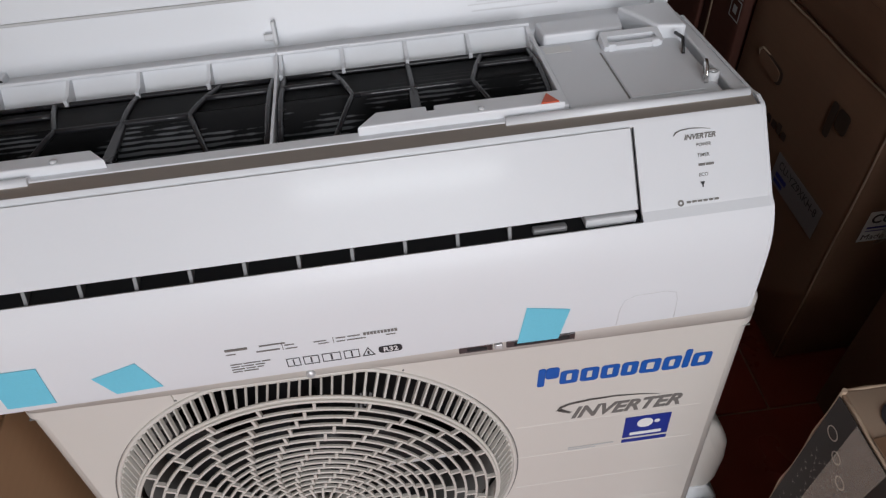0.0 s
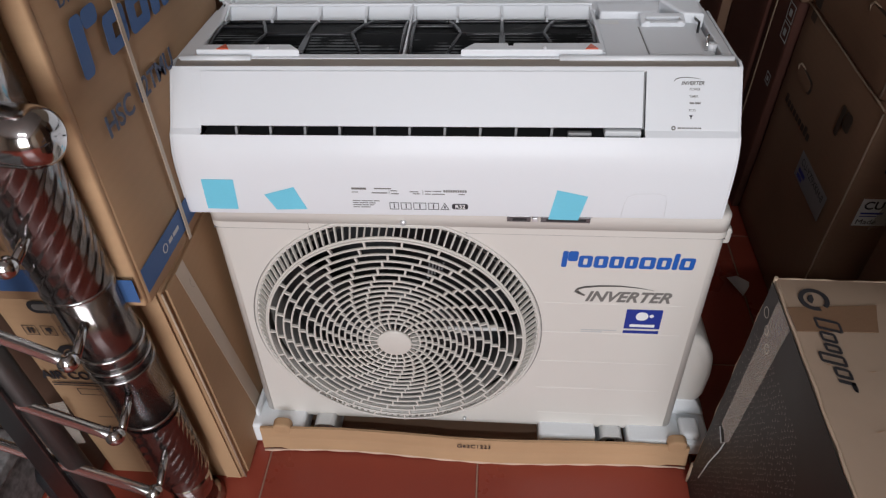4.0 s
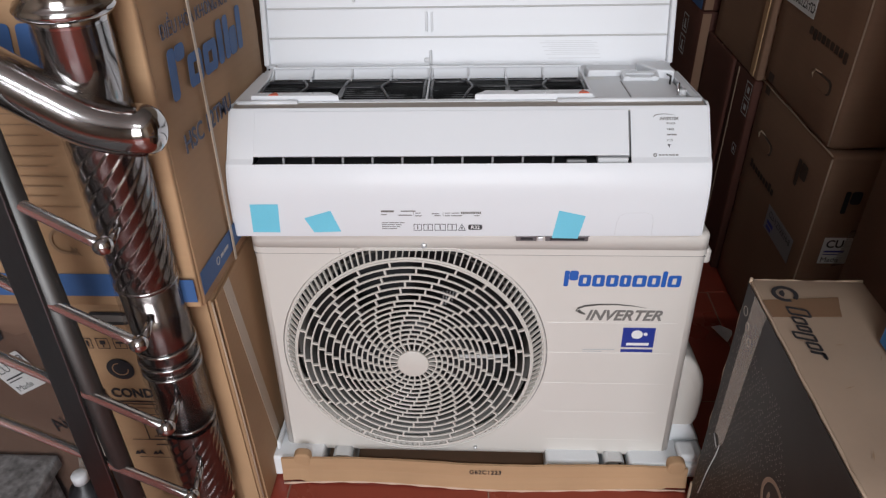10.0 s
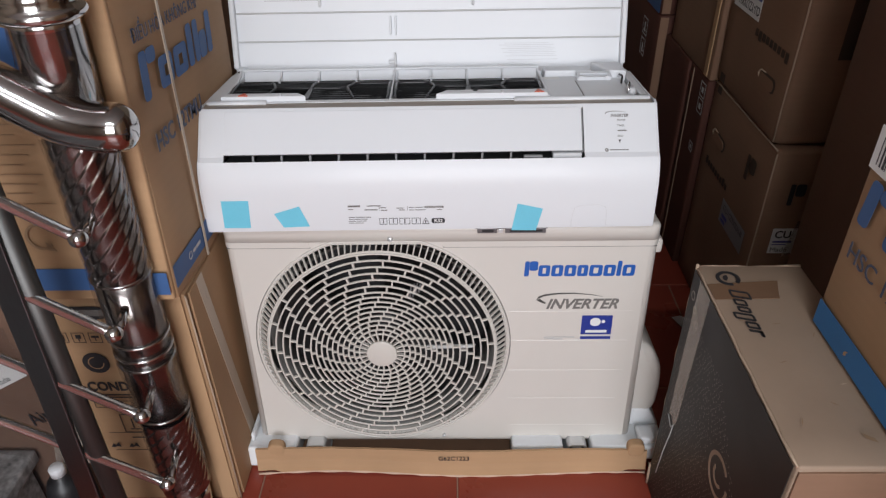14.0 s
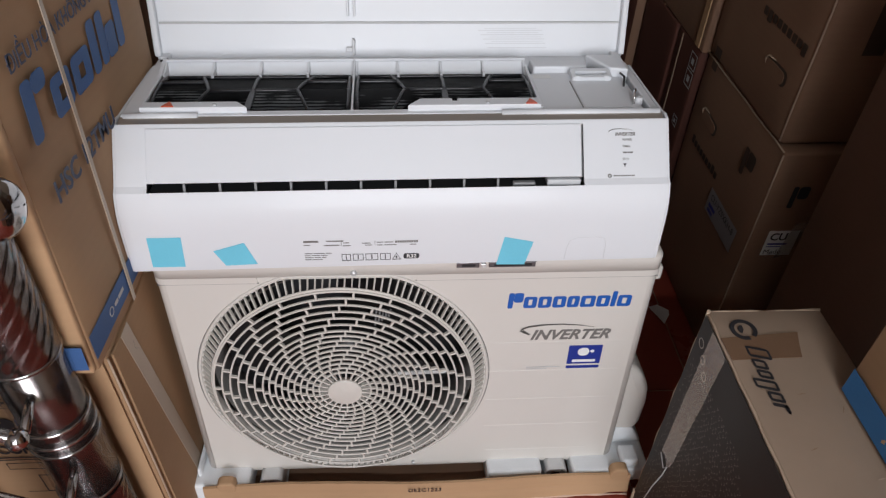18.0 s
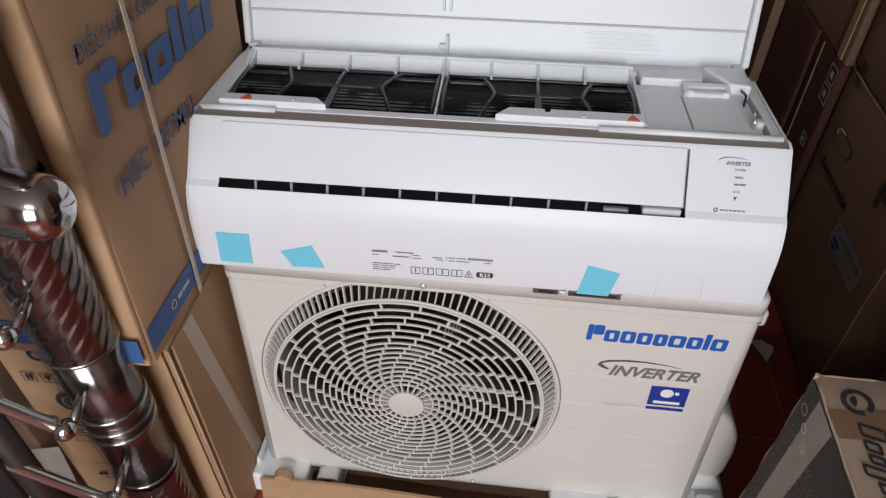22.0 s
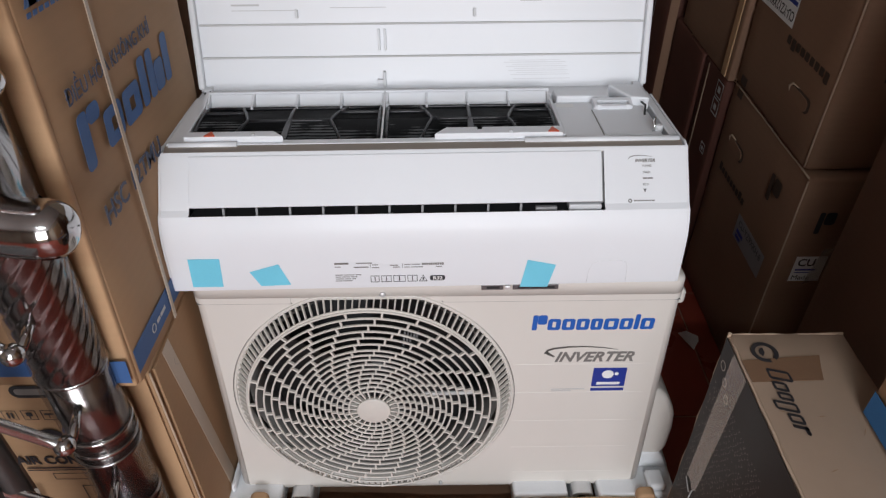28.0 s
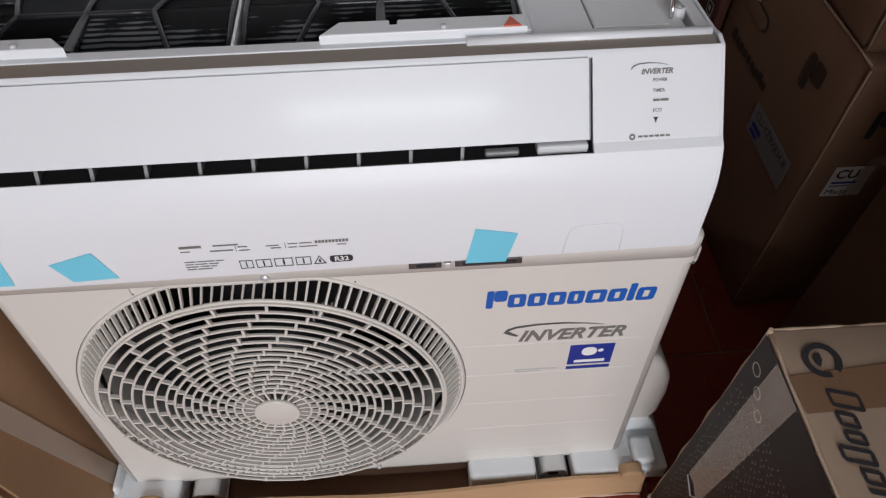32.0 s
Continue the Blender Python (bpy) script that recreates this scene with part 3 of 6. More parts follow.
def flat_ring(r, w, d):
    """A guard ring of rectangular section with rounded front edges, centred on z = 0."""
    bm = bmesh.new()
    n = max(40, int(r * 520))
    sec = ((-w, -d), (-w, d * 0.6), (-w * 0.5, d), (w * 0.5, d), (w, d * 0.6), (w, -d))
    rows = [[bm.verts.new(((r + a) * math.cos(2 * math.pi * k / n), (r + a) * math.sin(2 * math.pi * k / n), b)) for a, b in sec] for k in range(n)]
    for k in range(n):
        a, b = rows[k], rows[(k + 1) % n]
        for i in range(6):
            f = bm.faces.new((a[i], b[i], b[(i + 1) % 6], a[(i + 1) % 6]))
            f.smooth = i in (1, 2, 3)
    bmesh.ops.recalc_face_normals(bm, faces=bm.faces[:])
    return bm


for i, r in enumerate(radii):
    part("guard_ring", flat_ring(r, 0.00158 if i < GAPS else 0.0018, 0.0015), CREAM_GRILLE, guard, m=pose(0, 0, -0.001 - 0.0035 * (r / 0.2135) ** 3))
STEP, SPOKES = 3.1, 23


def spoke():
    """One spiral row of short links, one in each gap between the rings."""
    bms = []
    for i in range(GAPS):
        r0, r1 = radii[i], radii[i + 1]
        back = GAPS - 1 - i
        a = radians(STEP * back + 0.004 * back ** 2.6)
        w = 0.0016 if i > 8 else 0.0014
        z0, z1 = -0.0026 - 0.0035 * (r1 / 0.2135) ** 3, 0.0018 - 0.0035 * (r1 / 0.2135) ** 3
        bm = box(bmesh.new(), r0, r1, -w, w, z0, z1)
        bmesh.ops.rotate(bm, verts=bm.verts[:], cent=(0, 0, 0), matrix=Matrix.Rotation(a, 3, "Z"))
        bms.append(bm)
    return join(*bms)


spoke_mesh = mesh_of("spoke", spoke(), CREAM_GRILLE)
for k in range(SPOKES):
    part("spoke", spoke_mesh, None, guard, m=pose(0, 0, 0, 0, 0, 360 * k / SPOKES + 5))
fin_mesh = mesh_of("hub_fin", box(bmesh.new(), 0.0285, radii[0], -0.0013, 0.0013, -0.005, 0.001), CREAM_GRILLE)
for k in range(SPOKES):
    part("hub_fin", fin_mesh, None, guard, m=pose(0, 0, 0, 0, 0, 360 * (k + 0.4) / SPOKES))

part("rim", tube([(0.2165 * math.cos(radians(3 * k)), 0.2165 * math.sin(radians(3 * k)), -0.0075) for k in range(120)], 0.0020, 8, closed=True), CREAM_GRILLE, guard)
N_SLAT = 124
for k in range(N_SLAT):
    t = 2 * math.pi * k / N_SLAT
    r1 = min(0.236, (0.5365 - FZ - 0.003) / max(math.sin(t), 1e-3)) if math.sin(t) > 0 else 0.236
    c, s = math.cos(t), math.sin(t)
    a0, a1 = Vector((0.2175 * c, 0.2175 * s, -0.008)), Vector(((r1 + 0.001) * c, (r1 + 0.001) * s, -0.027))
    side = Vector((-s, c, 0)) * 0.0012
    thick = Vector((0, 0, -0.006))
    bm = bmesh.new()
    v = [bm.verts.new(q) for q in (a0 - side, a0 + side, a1 + side, a1 - side, a0 - side + thick, a0 + side + thick, a1 + side + thick, a1 - side + thick)]
    for q in ((0, 1, 2, 3), (7, 6, 5, 4), (0, 4, 5, 1), (1, 5, 6, 2), (2, 6, 7, 3), (3, 7, 4, 0)):
        bm.faces.new([v[i] for i in q])
    bmesh.ops.recalc_face_normals(bm, faces=bm.faces[:])
    part("slat", bm, CREAM_GRILLE, guard)

# pressed ridges, screws and print on the front
for z, x0, x1 in ((0.391, 0.128, 0.356), (0.3235, 0.128, 0.356), (0.2515, 0.128, 0.352), (0.180, 0.130, 0.345), (0.108, 0.137, 0.33)):
    part("pressed_ridge", prism([(-0.0004, z), (0.001, z + 0.0035), (0.001, z - 0.0025)], "x", x0, x1), CREAM, unit, m=down)
for x, z, r in ((-0.089, 0.5485, 0.0052), (0.0, 0.0815, 0.0036)):
    part("screw", lathe([(0.0, -0.003), (r, -0.003), (r, 0.001), (r * 0.7, 0.0025), (0.0, 0.003)], 16), ZINC, unit, "zinc screw head", m=pose(x, -0.003, z + Z, 90, 0, 0))
WORD = [(0, 0.26, 0, 1), (0.27, 0.48, 0.38, 1), (0.80, 0.66, 0, 0.74), (1.54, 0.66, 0, 0.74), (2.28, 0.66, 0, 0.74), (3.02, 0.60, 0, 0.74), (3.70, 0.74, 0, 0.74), (4.52, 0.66, 0, 0.74), (5.26, 0.25, 0, 1), (5.59, 0.70, 0, 0.74)]
marks(unit, "brand_mark", "blue brand mark as plain blocks", WORD, 0.0316, BLUE_INK, at(0.150, -0.0003, 0.4685 + Z, FRONT), lean=0.05, stroke=0.235)
part("lettering", text_mesh("INVERTER", 0.030, GREY_INK, 0.134, shear=0.35, bold=0.0009), None, unit, "grey slanted word INVERTER", m=at(0.193, -0.0004, 0.398 + Z, FRONT))
swoosh = [(0.185 - 0.010, 0.4165, .001), (0.179, 0.4225, .0022), (0.19, 0.4275, .002), (0.215, 0.431, .0017), (0.245, 0.4315, .0013), (0.275, 0.4285, .0009), (0.298, 0.424, .0003)]
bm = bmesh.new()
lo = [bm.verts.new((x, z - w, 0)) for x, z, w in swoosh]
hi = [bm.verts.new((x, z + w, 0)) for x, z, w in swoosh]
for i in range(len(swoosh) - 1):
    bm.faces.new((lo[i], lo[i + 1], hi[i + 1], hi[i]))
hook = [(0.176, 0.4165), (0.181, 0.4205), (0.186, 0.416), (0.194, 0.4105), (0.191, 0.4085), (0.182, 0.4125)]
bm.faces.new([bm.verts.new((x, z, 0)) for x, z in hook][::-1])
bmesh.ops.solidify(bm, geom=bm.faces[:], thickness=0.0004)
part("swoosh", bm, GREY_INK, unit, m=at(0, -0.0006, Z, FRONT))
badge = part("badge", flat_shape(rounded(0.0575, 0.0435, 0.001, 0, 0.0055)), NAVY, unit, "navy blue square badge", m=at(0.2915, -0.0003, 0.3545 + Z, FRONT))
part("badge_mark", join(flat_shape(rounded(0.020, 0.0185, 0.009, -0.003, 0.0125), 0.0003), flat_shape(rounded(0.007, 0.007, 0.0034, 0.012, 0.0135), 0.0003)), PAPER, badge, m=pose(0, 0, 0.0004))
part("badge_print", bars([(0, 0, 0.04, 0.0058)]), PAPER, badge, m=pose(-0.02, -0.0118, 0.0004))
part("badge_foot", flat_shape(rounded(0.0575, 0.0065, 0.0006)), NAVY, unit, m=at(0.2915, -0.0003, 0.3305 + Z, FRONT))
part("small_print", bars([(0, 0.004, 0.058, 0.0022), (0, 0, 0.035, 0.0018)]), PALE_INK, unit, m=at(0.194, -0.0003, 0.327 + Z, FRONT))
# service cover on the right-hand side, lifting nub and feet
cover = [(OX - 0.004, 0.298), (OX + 0.014, 0.294), (OX + 0.036, 0.272), (OX + 0.054, 0.232), (OX + 0.058, 0.19), (OX + 0.055, 0.135), (OX + 0.046, 0.116), (OX - 0.004, 0.096)]
part("valve_cover", soft(prism(cover, "y", 0.03, 0.165, 0.012, 4)), CREAM, unit, "cream bulging valve cover", m=down)
part("lifting_grip", block(OX - 0.004, OX + 0.014, 0.02, 0.07, 0.503, 0.532, 0.006, 3), CREAM, unit, m=down)


def arch(w, h, r, n=8):
    """Outline of an arched foot, open ends down."""
    return [(-w / 2 - 0.004, 0.0)] + [(-w / 2 + r - r * math.cos(radians(90 * k / n)), h - r + r * math.sin(radians(90 * k / n))) for k in range(n + 1)] + [
        (w / 2 - r + r * math.sin(radians(90 * k / n)), h - r + r * math.cos(radians(90 * k / n))) for k in range(n + 1)] + [(w / 2 + 0.004, 0.0)]


for x in (-0.2675, 0.2745):
    ft = part("foot", hollow_shape(arch(0.042, 0.036, 0.012), arch(0.035, 0.032, 0.009), 0.05), ZINC, unit, "arched galvanised steel mounting foot", m=at(x, 0.024, 0.040 + Z, FRONT))
    part("web", flat_shape(arch(0.0345, 0.0315, 0.009), 0.001), ZINC, ft, m=pose(0, 0, 0.042))
    part("slot", flat_shape(rounded(0.018, 0.012, 0.0055)), DARK, ft, m=pose(0, 0.013, 0.0435))
    for sx in (-0.0125, 0.0125):
        part("bolt_hole", flat_shape(rounded(0.0055, 0.0055, 0.0026)), DARK, ft, m=pose(sx, 0.024, 0.0435))
    for sx in (-0.0205, 0.0205):
        part("flange", block(sx - 0.006, sx + 0.006, 0.0, 0.0028, 0.0, 0.05, 0.0008), ZINC, ft)

# ---- foam and cardboard tray under it ----
foam = thing("foam_packaging", TILTED @ pose(0, 0, FLOOR), "white polystyrene packaging base under the outdoor unit", "packaging")
for dims in ((-0.408, -0.305, -0.038, 0.12, 0.008, 0.060), (-0.40, -0.392, -0.02, 0.30, 0.060, 0.082), (0.140, 0.245, -0.030, 0.12, 0.008, 0.0585),
             (0.303, 0.452, -0.036, 0.31, 0.024, 0.060), (0.397, 0.432, -0.03, 0.012, 0.0605, 0.078)):
    part("foam_block", block(*dims, 0.006, 3), FOAM, foam)
part("foam_block", prism([(0.390, 0.0605), (0.452, 0.0605), (0.440, 0.084), (0.428, 0.104), (0.392, 0.106)], "y", 0.028, 0.30, 0.004), FOAM, foam)
tray = thing("cardboard_tray", pose(0, 0, FLOOR), "kraft cardboard tray with a torn front flap on the floor", "packaging")


def torn_flap(x0, x1, y, z0, z1, n=46):
    rng = random.Random(5)
    bm, rows = bmesh.new(), []
    for k in range(n + 1):
        u = k / n
        x = x0 + (x1 - x0) * u
        lo = z0 + 0.004 * math.sin(7 * u) + 0.0025 * rng.random() + (0.008 if u < 0.05 or u > 0.95 else 0)
        hi = z1 + 0.004 * math.sin(3.1 * u + 1) + 0.0015 * rng.random()
        yy = y + 0.004 * math.sin(9 * u)
        rows.append([bm.verts.new(q) for q in ((x, yy - 0.006, lo), (x, yy, (lo + hi) / 2), (x, yy + 0.003, hi), (x, yy + 0.008, hi), (x, yy + 0.005, (lo + hi) / 2), (x, yy - 0.001, lo))])
    for a, b in zip(rows, rows[1:]):
        for i in range(6):
            bm.faces.new((a[i], b[i], b[(i + 1) % 6], a[(i + 1) % 6]))
    bm.faces.new(rows[0][::-1])
    bm.faces.new(rows[-1])
    bmesh.ops.recalc_face_normals(bm, faces=bm.faces[:])
    return bm


# darker board carries the shade inside the tray
part("tray_base", block(-0.40, 0.42, -0.028, 0.33, 0, 0.004, 0), KRAFT_DARK, tray, "dark shaded inside of the tray")
flap_front = part("front_flap", torn_flap(-0.385, 0.412, -0.047, 0.003, 0.062), KRAFT_PALE, tray, "kraft front flap with torn edges")
part("torn_edge", tube([(-0.385 + 0.797 * k / 40, -0.0525 + 0.004 * math.sin(9 * k / 40), 0.0035 + 0.004 * math.sin(7 * k / 40)) for k in range(41)], [0.0022 + 0.0010 * math.sin(1.9 * k) for k in range(41)], 6), TORN, flap_front, "pale torn lower edge")
part("print", text_mesh("G62C1223", 0.0165, INK, 0.062), None, flap_front, "black printed code G62C1223", m=at(-0.012, -0.0525, 0.0445, FRONT))
for x in (-0.343, 0.389):
    part("tab", prism(rounded(0.034, 0.034, 0.012, x, 0.062), "y", -0.044, -0.024, 0.004), KRAFT_PALE, tray, "rounded torn cardboard tab")

# ---- plate that peeps out between the two units ----
plate = thing("mounting_plate", TILTED @ pose(0.0, 0, OZ1), "dark steel mounting plate edge between the two units", "bracket")
part("plate", block(0.060, 0.185, -0.016, 0.14, 0.0006, 0.0035, 0.0008), STEEL_DULL, plate)
for x0, x1 in ((0.064, 0.098), (0.112, 0.182)):
    part("lip", block(x0, x1, -0.0195, -0.0165, -0.006, 0.0035, 0.0006), STEEL_DULL, plate)
    part("lip_slot", block(x0 + 0.008, x1 - 0.006, -0.0200, -0.0194, -0.0035, 0.0005, 0), DARK, plate)
part("nut", block(0.1, 0.108, -0.021, -0.0165, -0.005, 0.002, 0.001), ZINC, plate)

# ---- indoor unit: lying on its back on the outdoor unit, front panel swung up ----
IZ = 0.578
W = 0.378
indoor = thing("indoor_unit", TILTED @ pose(-0.018, 0, IZ, 0, 0, 0.85), "white indoor air conditioner on its back, panel swung open", "air conditioner")
LOW = [(-0.0215, 0.0), (-0.0225, 0.006), (-0.0226, 0.04), (-0.0222, 0.07), (-0.0212, 0.083), (-0.0192, 0.0945), (-0.016, 0.106), (-0.0115, 0.1165), (-0.0085, 0.1222)]
SLOPE = [(-0.0085, 0.1222), (-0.001, 0.1282), (0.046, 0.1925)]
LIP = [(0.046, 0.1925), (0.0478, 0.1945), (0.0488, 0.1952)]


def on_slope(u):
    """(y, z) at share u of the sloping face between the slot and the upper lip."""
    return (0.0 + 0.046 * u, 0.129 + 0.0635 * u)


T = 0.003
FL, FR = -0.3385, 0.2585
part("lower_face", soft(strip(LOW, -W, W, T)), WHITE, indoor, "white lower face with a soft ridge")
part("left_face", strip(SLOPE, -W, FL, T), WHITE, indoor)
part("display_face", strip(SLOPE, FR, W, T), WHITE, indoor, "white display face with small printed icons")
part("top_lip", strip([on_slope(0.965)] + LIP, -W, W, T), WHITE, indoor)


def end_cap(x0, x1):
    line = LOW + SLOPE[1:] + LIP[1:] + [(0.06, 0.1985), (0.075, 0.196), (0.24, 0.196), (0.285, 0.17), (0.285, 0.0)]
    return prism(line, "x", x0, x1, 0.0012)


part("end_cap", end_cap(-W - 0.004, -W), WHITE, indoor)
part("end_cap", end_cap(W, W + 0.004), WHITE, indoor)
part("back_shell", join(block(-W, W, -0.018, 0.285, -0.0005, 0.003, 0), block(-W, W, 0.281, 0.285, 0.003, 0.168, 0)), WHITE_MATT, indoor)
ys, zs = on_slope(0.03)
part("louver", prism([(ys - 0.0022, zs + 0.0016), (ys + 0.001, zs - 0.001), on_slope(0.962), (on_slope(0.962)[0] - 0.0022, on_slope(0.962)[1] + 0.0016)], "x", FL + 0.0006, FR - 0.0040, 0.0006), WHITE, indoor, "closed white air louver")
# grey strip set in as the shadow line of the louver's end gap
part("louver_end_shadow", prism([(0.006, 0.1265), (0.012, 0.1245), (0.056, 0.187), (0.0505, 0.189)], "x", FR - 0.0062, FR - 0.0002), VANE_PALE, indoor)
# outlet under the louver: duct coloured near black for its shade, with upright vanes
part("duct", join(box(bmesh.new(), FL, FR, 0.03, 0.033, 0.085, 0.16), box(bmesh.new(), FL, FR, -0.006, 0.03, 0.1155, 0.1175)), DARK, indoor, "air duct with its shade as near-black colour")
vane_mesh = mesh_of("vane", prism([(-0.004, 0.1178), (0.028, 0.1178), (0.028, 0.136), (0.0035, 0.1285)], "x", -0.0018, 0.0018, 0.0006), VANE_PALE)
for k in range(10):
    part("vane", vane_mesh, None, indoor, m=pose(-0.2905 + 0.0475 * k, 0.0, 0.0, 0, 0, 10 - 2 * k))
part("drain_end", block(FR - 0.052, FR - 0.004, -0.002, 0.016, 0.1178, 0.1275, 0.002), GREY_PLASTIC, indoor, "grey end block in the outlet")
part("sensor_clip", block(0.158, 0.190, -0.002, 0.006, 0.118, 0.1245, 0.002), VANE_PALE, indoor, "grey clip")

# top: support rail, side ledges, filter bay, fence and control cover
part("trim_strip", prism([(0.0465, 0.188), (0.0485, 0.1945), (0.0635, 0.1985), (0.0645, 0.19)], "x", -W + 0.003, W - 0.003), TRIM, indoor, "long silver brown trim strip")
part("front_ledge", block(-W + 0.006, 0.200, 0.0642, 0.0785, 0.186, 0.1995, 0.0015), WHITE_MATT, indoor)
for x0, x1 in ((-W + 0.008, -0.272), (0.146, W - 0.005)):
    part("bright_rail", tube([(x0, 0.0655, 0.1985), (x1, 0.0655, 0.1985)], 0.0048, 12), WHITE, indoor, "rounded white rail end")
part("side_ledge", prism([(-W + 0.003, 0.066), (-0.352, 0.074), (-0.352, 0.215), (-W + 0.02, 0.24), (-W + 0.003, 0.24)], "z", 0.17, 0.2, 0.002), WHITE_MATT, indoor)
part("side_ledge", prism([(W - 0.003, 0.066), (W - 0.016, 0.074), (W - 0.016, 0.2), (W - 0.03, 0.245), (W - 0.003, 0.245)], "z", 0.165, 0.199, 0.002), WHITE_MATT, indoor)
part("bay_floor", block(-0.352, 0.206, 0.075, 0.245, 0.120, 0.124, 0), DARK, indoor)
part("bay_wall", block(0.203, 0.2075, 0.075, 0.245, 0.124, 0.203, 0.001), WHITE_MATT, indoor)
part("back_ledge", block(-W + 0.003, W - 0.003, 0.2385, 0.281, 0.165, 0.1985, 0.004), WHITE_MATT, indoor)


def filter_z(y):
    u = (y - 0.08) / 0.13
    return 0.186 + 0.012 * math.sin(math.pi * min(max(u, 0), 1) * 0.9)


def filter_net(x0, x1):
    bm = bmesh.new()
    ny = 10
    rows = [[bm.verts.new((x, 0.078 + 0.134 * k / ny, filter_z(0.078 + 0.134 * k / ny))) for k in range(ny + 1)] for x in (x0, x1)]
    for k in range(ny):
        f = bm.faces.new((rows[0][k], rows[1][k], rows[1][k + 1], rows[0][k + 1]))
        f.smooth = True
    bmesh.ops.solidify(bm, geom=bm.faces[:], thickness=0.002)
    return bm


def rib(points, r=0.0028):
    fine = []
    for (xa, ya), (xb, yb) in zip(points, points[1:]):
        for k in range(6):
            u = k / 6
            fine.append((xa + (xb - xa) * u, ya + (yb - ya) * u))
    fine.append(points[-1])
    return tube([(x, y, filter_z(y) + 0.0015) for x, y in fine], r, 8)


for x0, x1 in ((-0.349, -0.068), (-0.060, 0.201)):
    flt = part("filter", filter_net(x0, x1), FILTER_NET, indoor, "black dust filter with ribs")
    w, c = x1 - x0, (x0 + x1) / 2
    for line in ([(x0 + 0.002, 0.08), (x1 - 0.002, 0.08)], [(x0 + 0.002, 0.211), (x1 - 0.002, 0.211)], [(x0 + 0.002, 0.08), (x0 + 0.002, 0.211)], [(x1 - 0.002, 0.08), (x1 - 0.002, 0.211)]):
        part("frame_bar", rib(line, 0.003), RIB, flt)
    for line in ([(c, 0.08), (c, 0.211)], [(c - 0.30 * w, 0.211), (c - 0.225 * w, 0.145), (c - 0.31 * w, 0.08)], [(c + 0.30 * w, 0.211), (c + 0.225 * w, 0.145), (c + 0.31 * w, 0.08)],
                 [(c - 0.225 * w, 0.145), (c + 0.225 * w, 0.145)], [(x0, 0.178), (c - 0.265 * w, 0.178)], [(x1, 0.178), (c + 0.265 * w, 0.178)]):
        part("rib", rib(line), RIB, flt)
    part("pull_tab", prism([(c - 0.006, 0.078), (c + 0.005, 0.078), (c + 0.004, 0.150), (c - 0.004, 0.150)], "z", 0.195, 0.2005, 0.0015), RIB, flt)
part("divider", prism([(0.066, 0.186), (0.078, 0.2), (0.21, 0.204), (0.241, 0.212), (0.241, 0.19), (0.08, 0.182)], "x", -0.0655, -0.0625, 0.0008), WHITE, indoor, "thin white divider between the filters")
# fence behind the filters
part("fence_rail", block(-0.352, 0.206, 0.2335, 0.2395, 0.2065, 0.2105, 0.0012), WHITE, indoor)
part("fence_back", prism([(0.2385, 0.2055), (0.241, 0.2055), (0.226, 0.178), (0.2225, 0.178)], "x", -0.350, 0.204), WHITE_MATT, indoor, "pale panel behind the fence")
for x in (-0.3515, -0.279, -0.207, -0.135, -0.0665, -0.0605, 0.004, 0.071, 0.138, 0.204):
    part("fence_post", prism([(0.2335, 0.2075), (0.2395, 0.2075), (0.226, 0.184), (0.206, 0.192), (0.206, 0.1985), (0.216, 0.1985)], "x", x - 0.0018, x + 0.0018), WHITE, indoor)
part("fence_catch", block(-0.012, 0.014, 0.230, 0.2342, 0.2095, 0.2125, 0.001), WHITE, indoor)
part("end_gusset", prism([(0.241, 0.21), (0.241, 0.19), (0.196, 0.194), (0.196, 0.199)], "x", -0.357, -0.352), WHITE, indoor)
# white tabs with orange arrows over the filters' front edges
for pts, tx in (([(-0.35, 0.0715), (-0.206, 0.0715), (-0.222, 0.09), (-0.35, 0.09)], -0.312), ([(0.014, 0.0715), (0.203, 0.0715), (0.203, 0.094), (0.085, 0.094), (0.085, 0.086), (0.078, 0.086), (0.078, 0.094), (0.032, 0.094)], 0.1885)):
    tab = part("filter_tab", prism(pts, "z", 0.1985, 0.2085, 0.0015), WHITE, indoor, "white filter tab with an orange arrow")
    part("arrow", prism([(tx - 0.0085, 0.0713), (tx + 0.0085, 0.0713), (tx, 0.088)], "z", 0.2087, 0.2105, 0.0006), ORANGE, tab, "orange plastic arrow")
    part("pip", lathe([(0.0, 0), (0.003, 0), (0.003, 0.002), (0.0, 0.0025)], 12), GREY_PLASTIC, tab, m=pose(tx - 0.062 if tx > 0 else tx + 0.062, 0.0765, 0.2085))
# control cover on the right
cov = part("control_cover", block(0.208, 0.3545, 0.074, 0.205, 0.150, 0.198, 0.003), WHITE_MATT, indoor, "pale grey control box cover")
part("raised_plate", prism([(0.215, 0.205), (0.30, 0.205), (0.306, 0.238), (0.213, 0.238)], "z", 0.19, 0.2085, 0.003), WHITE, cov)
part("terminal_lid", block(0.268, 0.338, 0.080, 0.176, 0.1981, 0.1992, 0.0005), WHITE_MATT, cov)
part("latch_bar", hollow_shape(rounded(0.062, 0.024, 0.003), rounded(0.050, 0.010, 0.002, 0, -0.001), 0.009), WHITE, cov, "white latch frame", m=pose(0.301, 0.184, 0.1985, 12))
for x in (0.278, 0.324):
    part("latch_foot", block(x - 0.004, x + 0.004, 0.170, 0.178, 0.1985, 0.207, 0.0015), WHITE, cov)
part("seam", block(0.2655, 0.2672, 0.080, 0.172, 0.1979, 0.1984, 0), GREY_INK, cov)
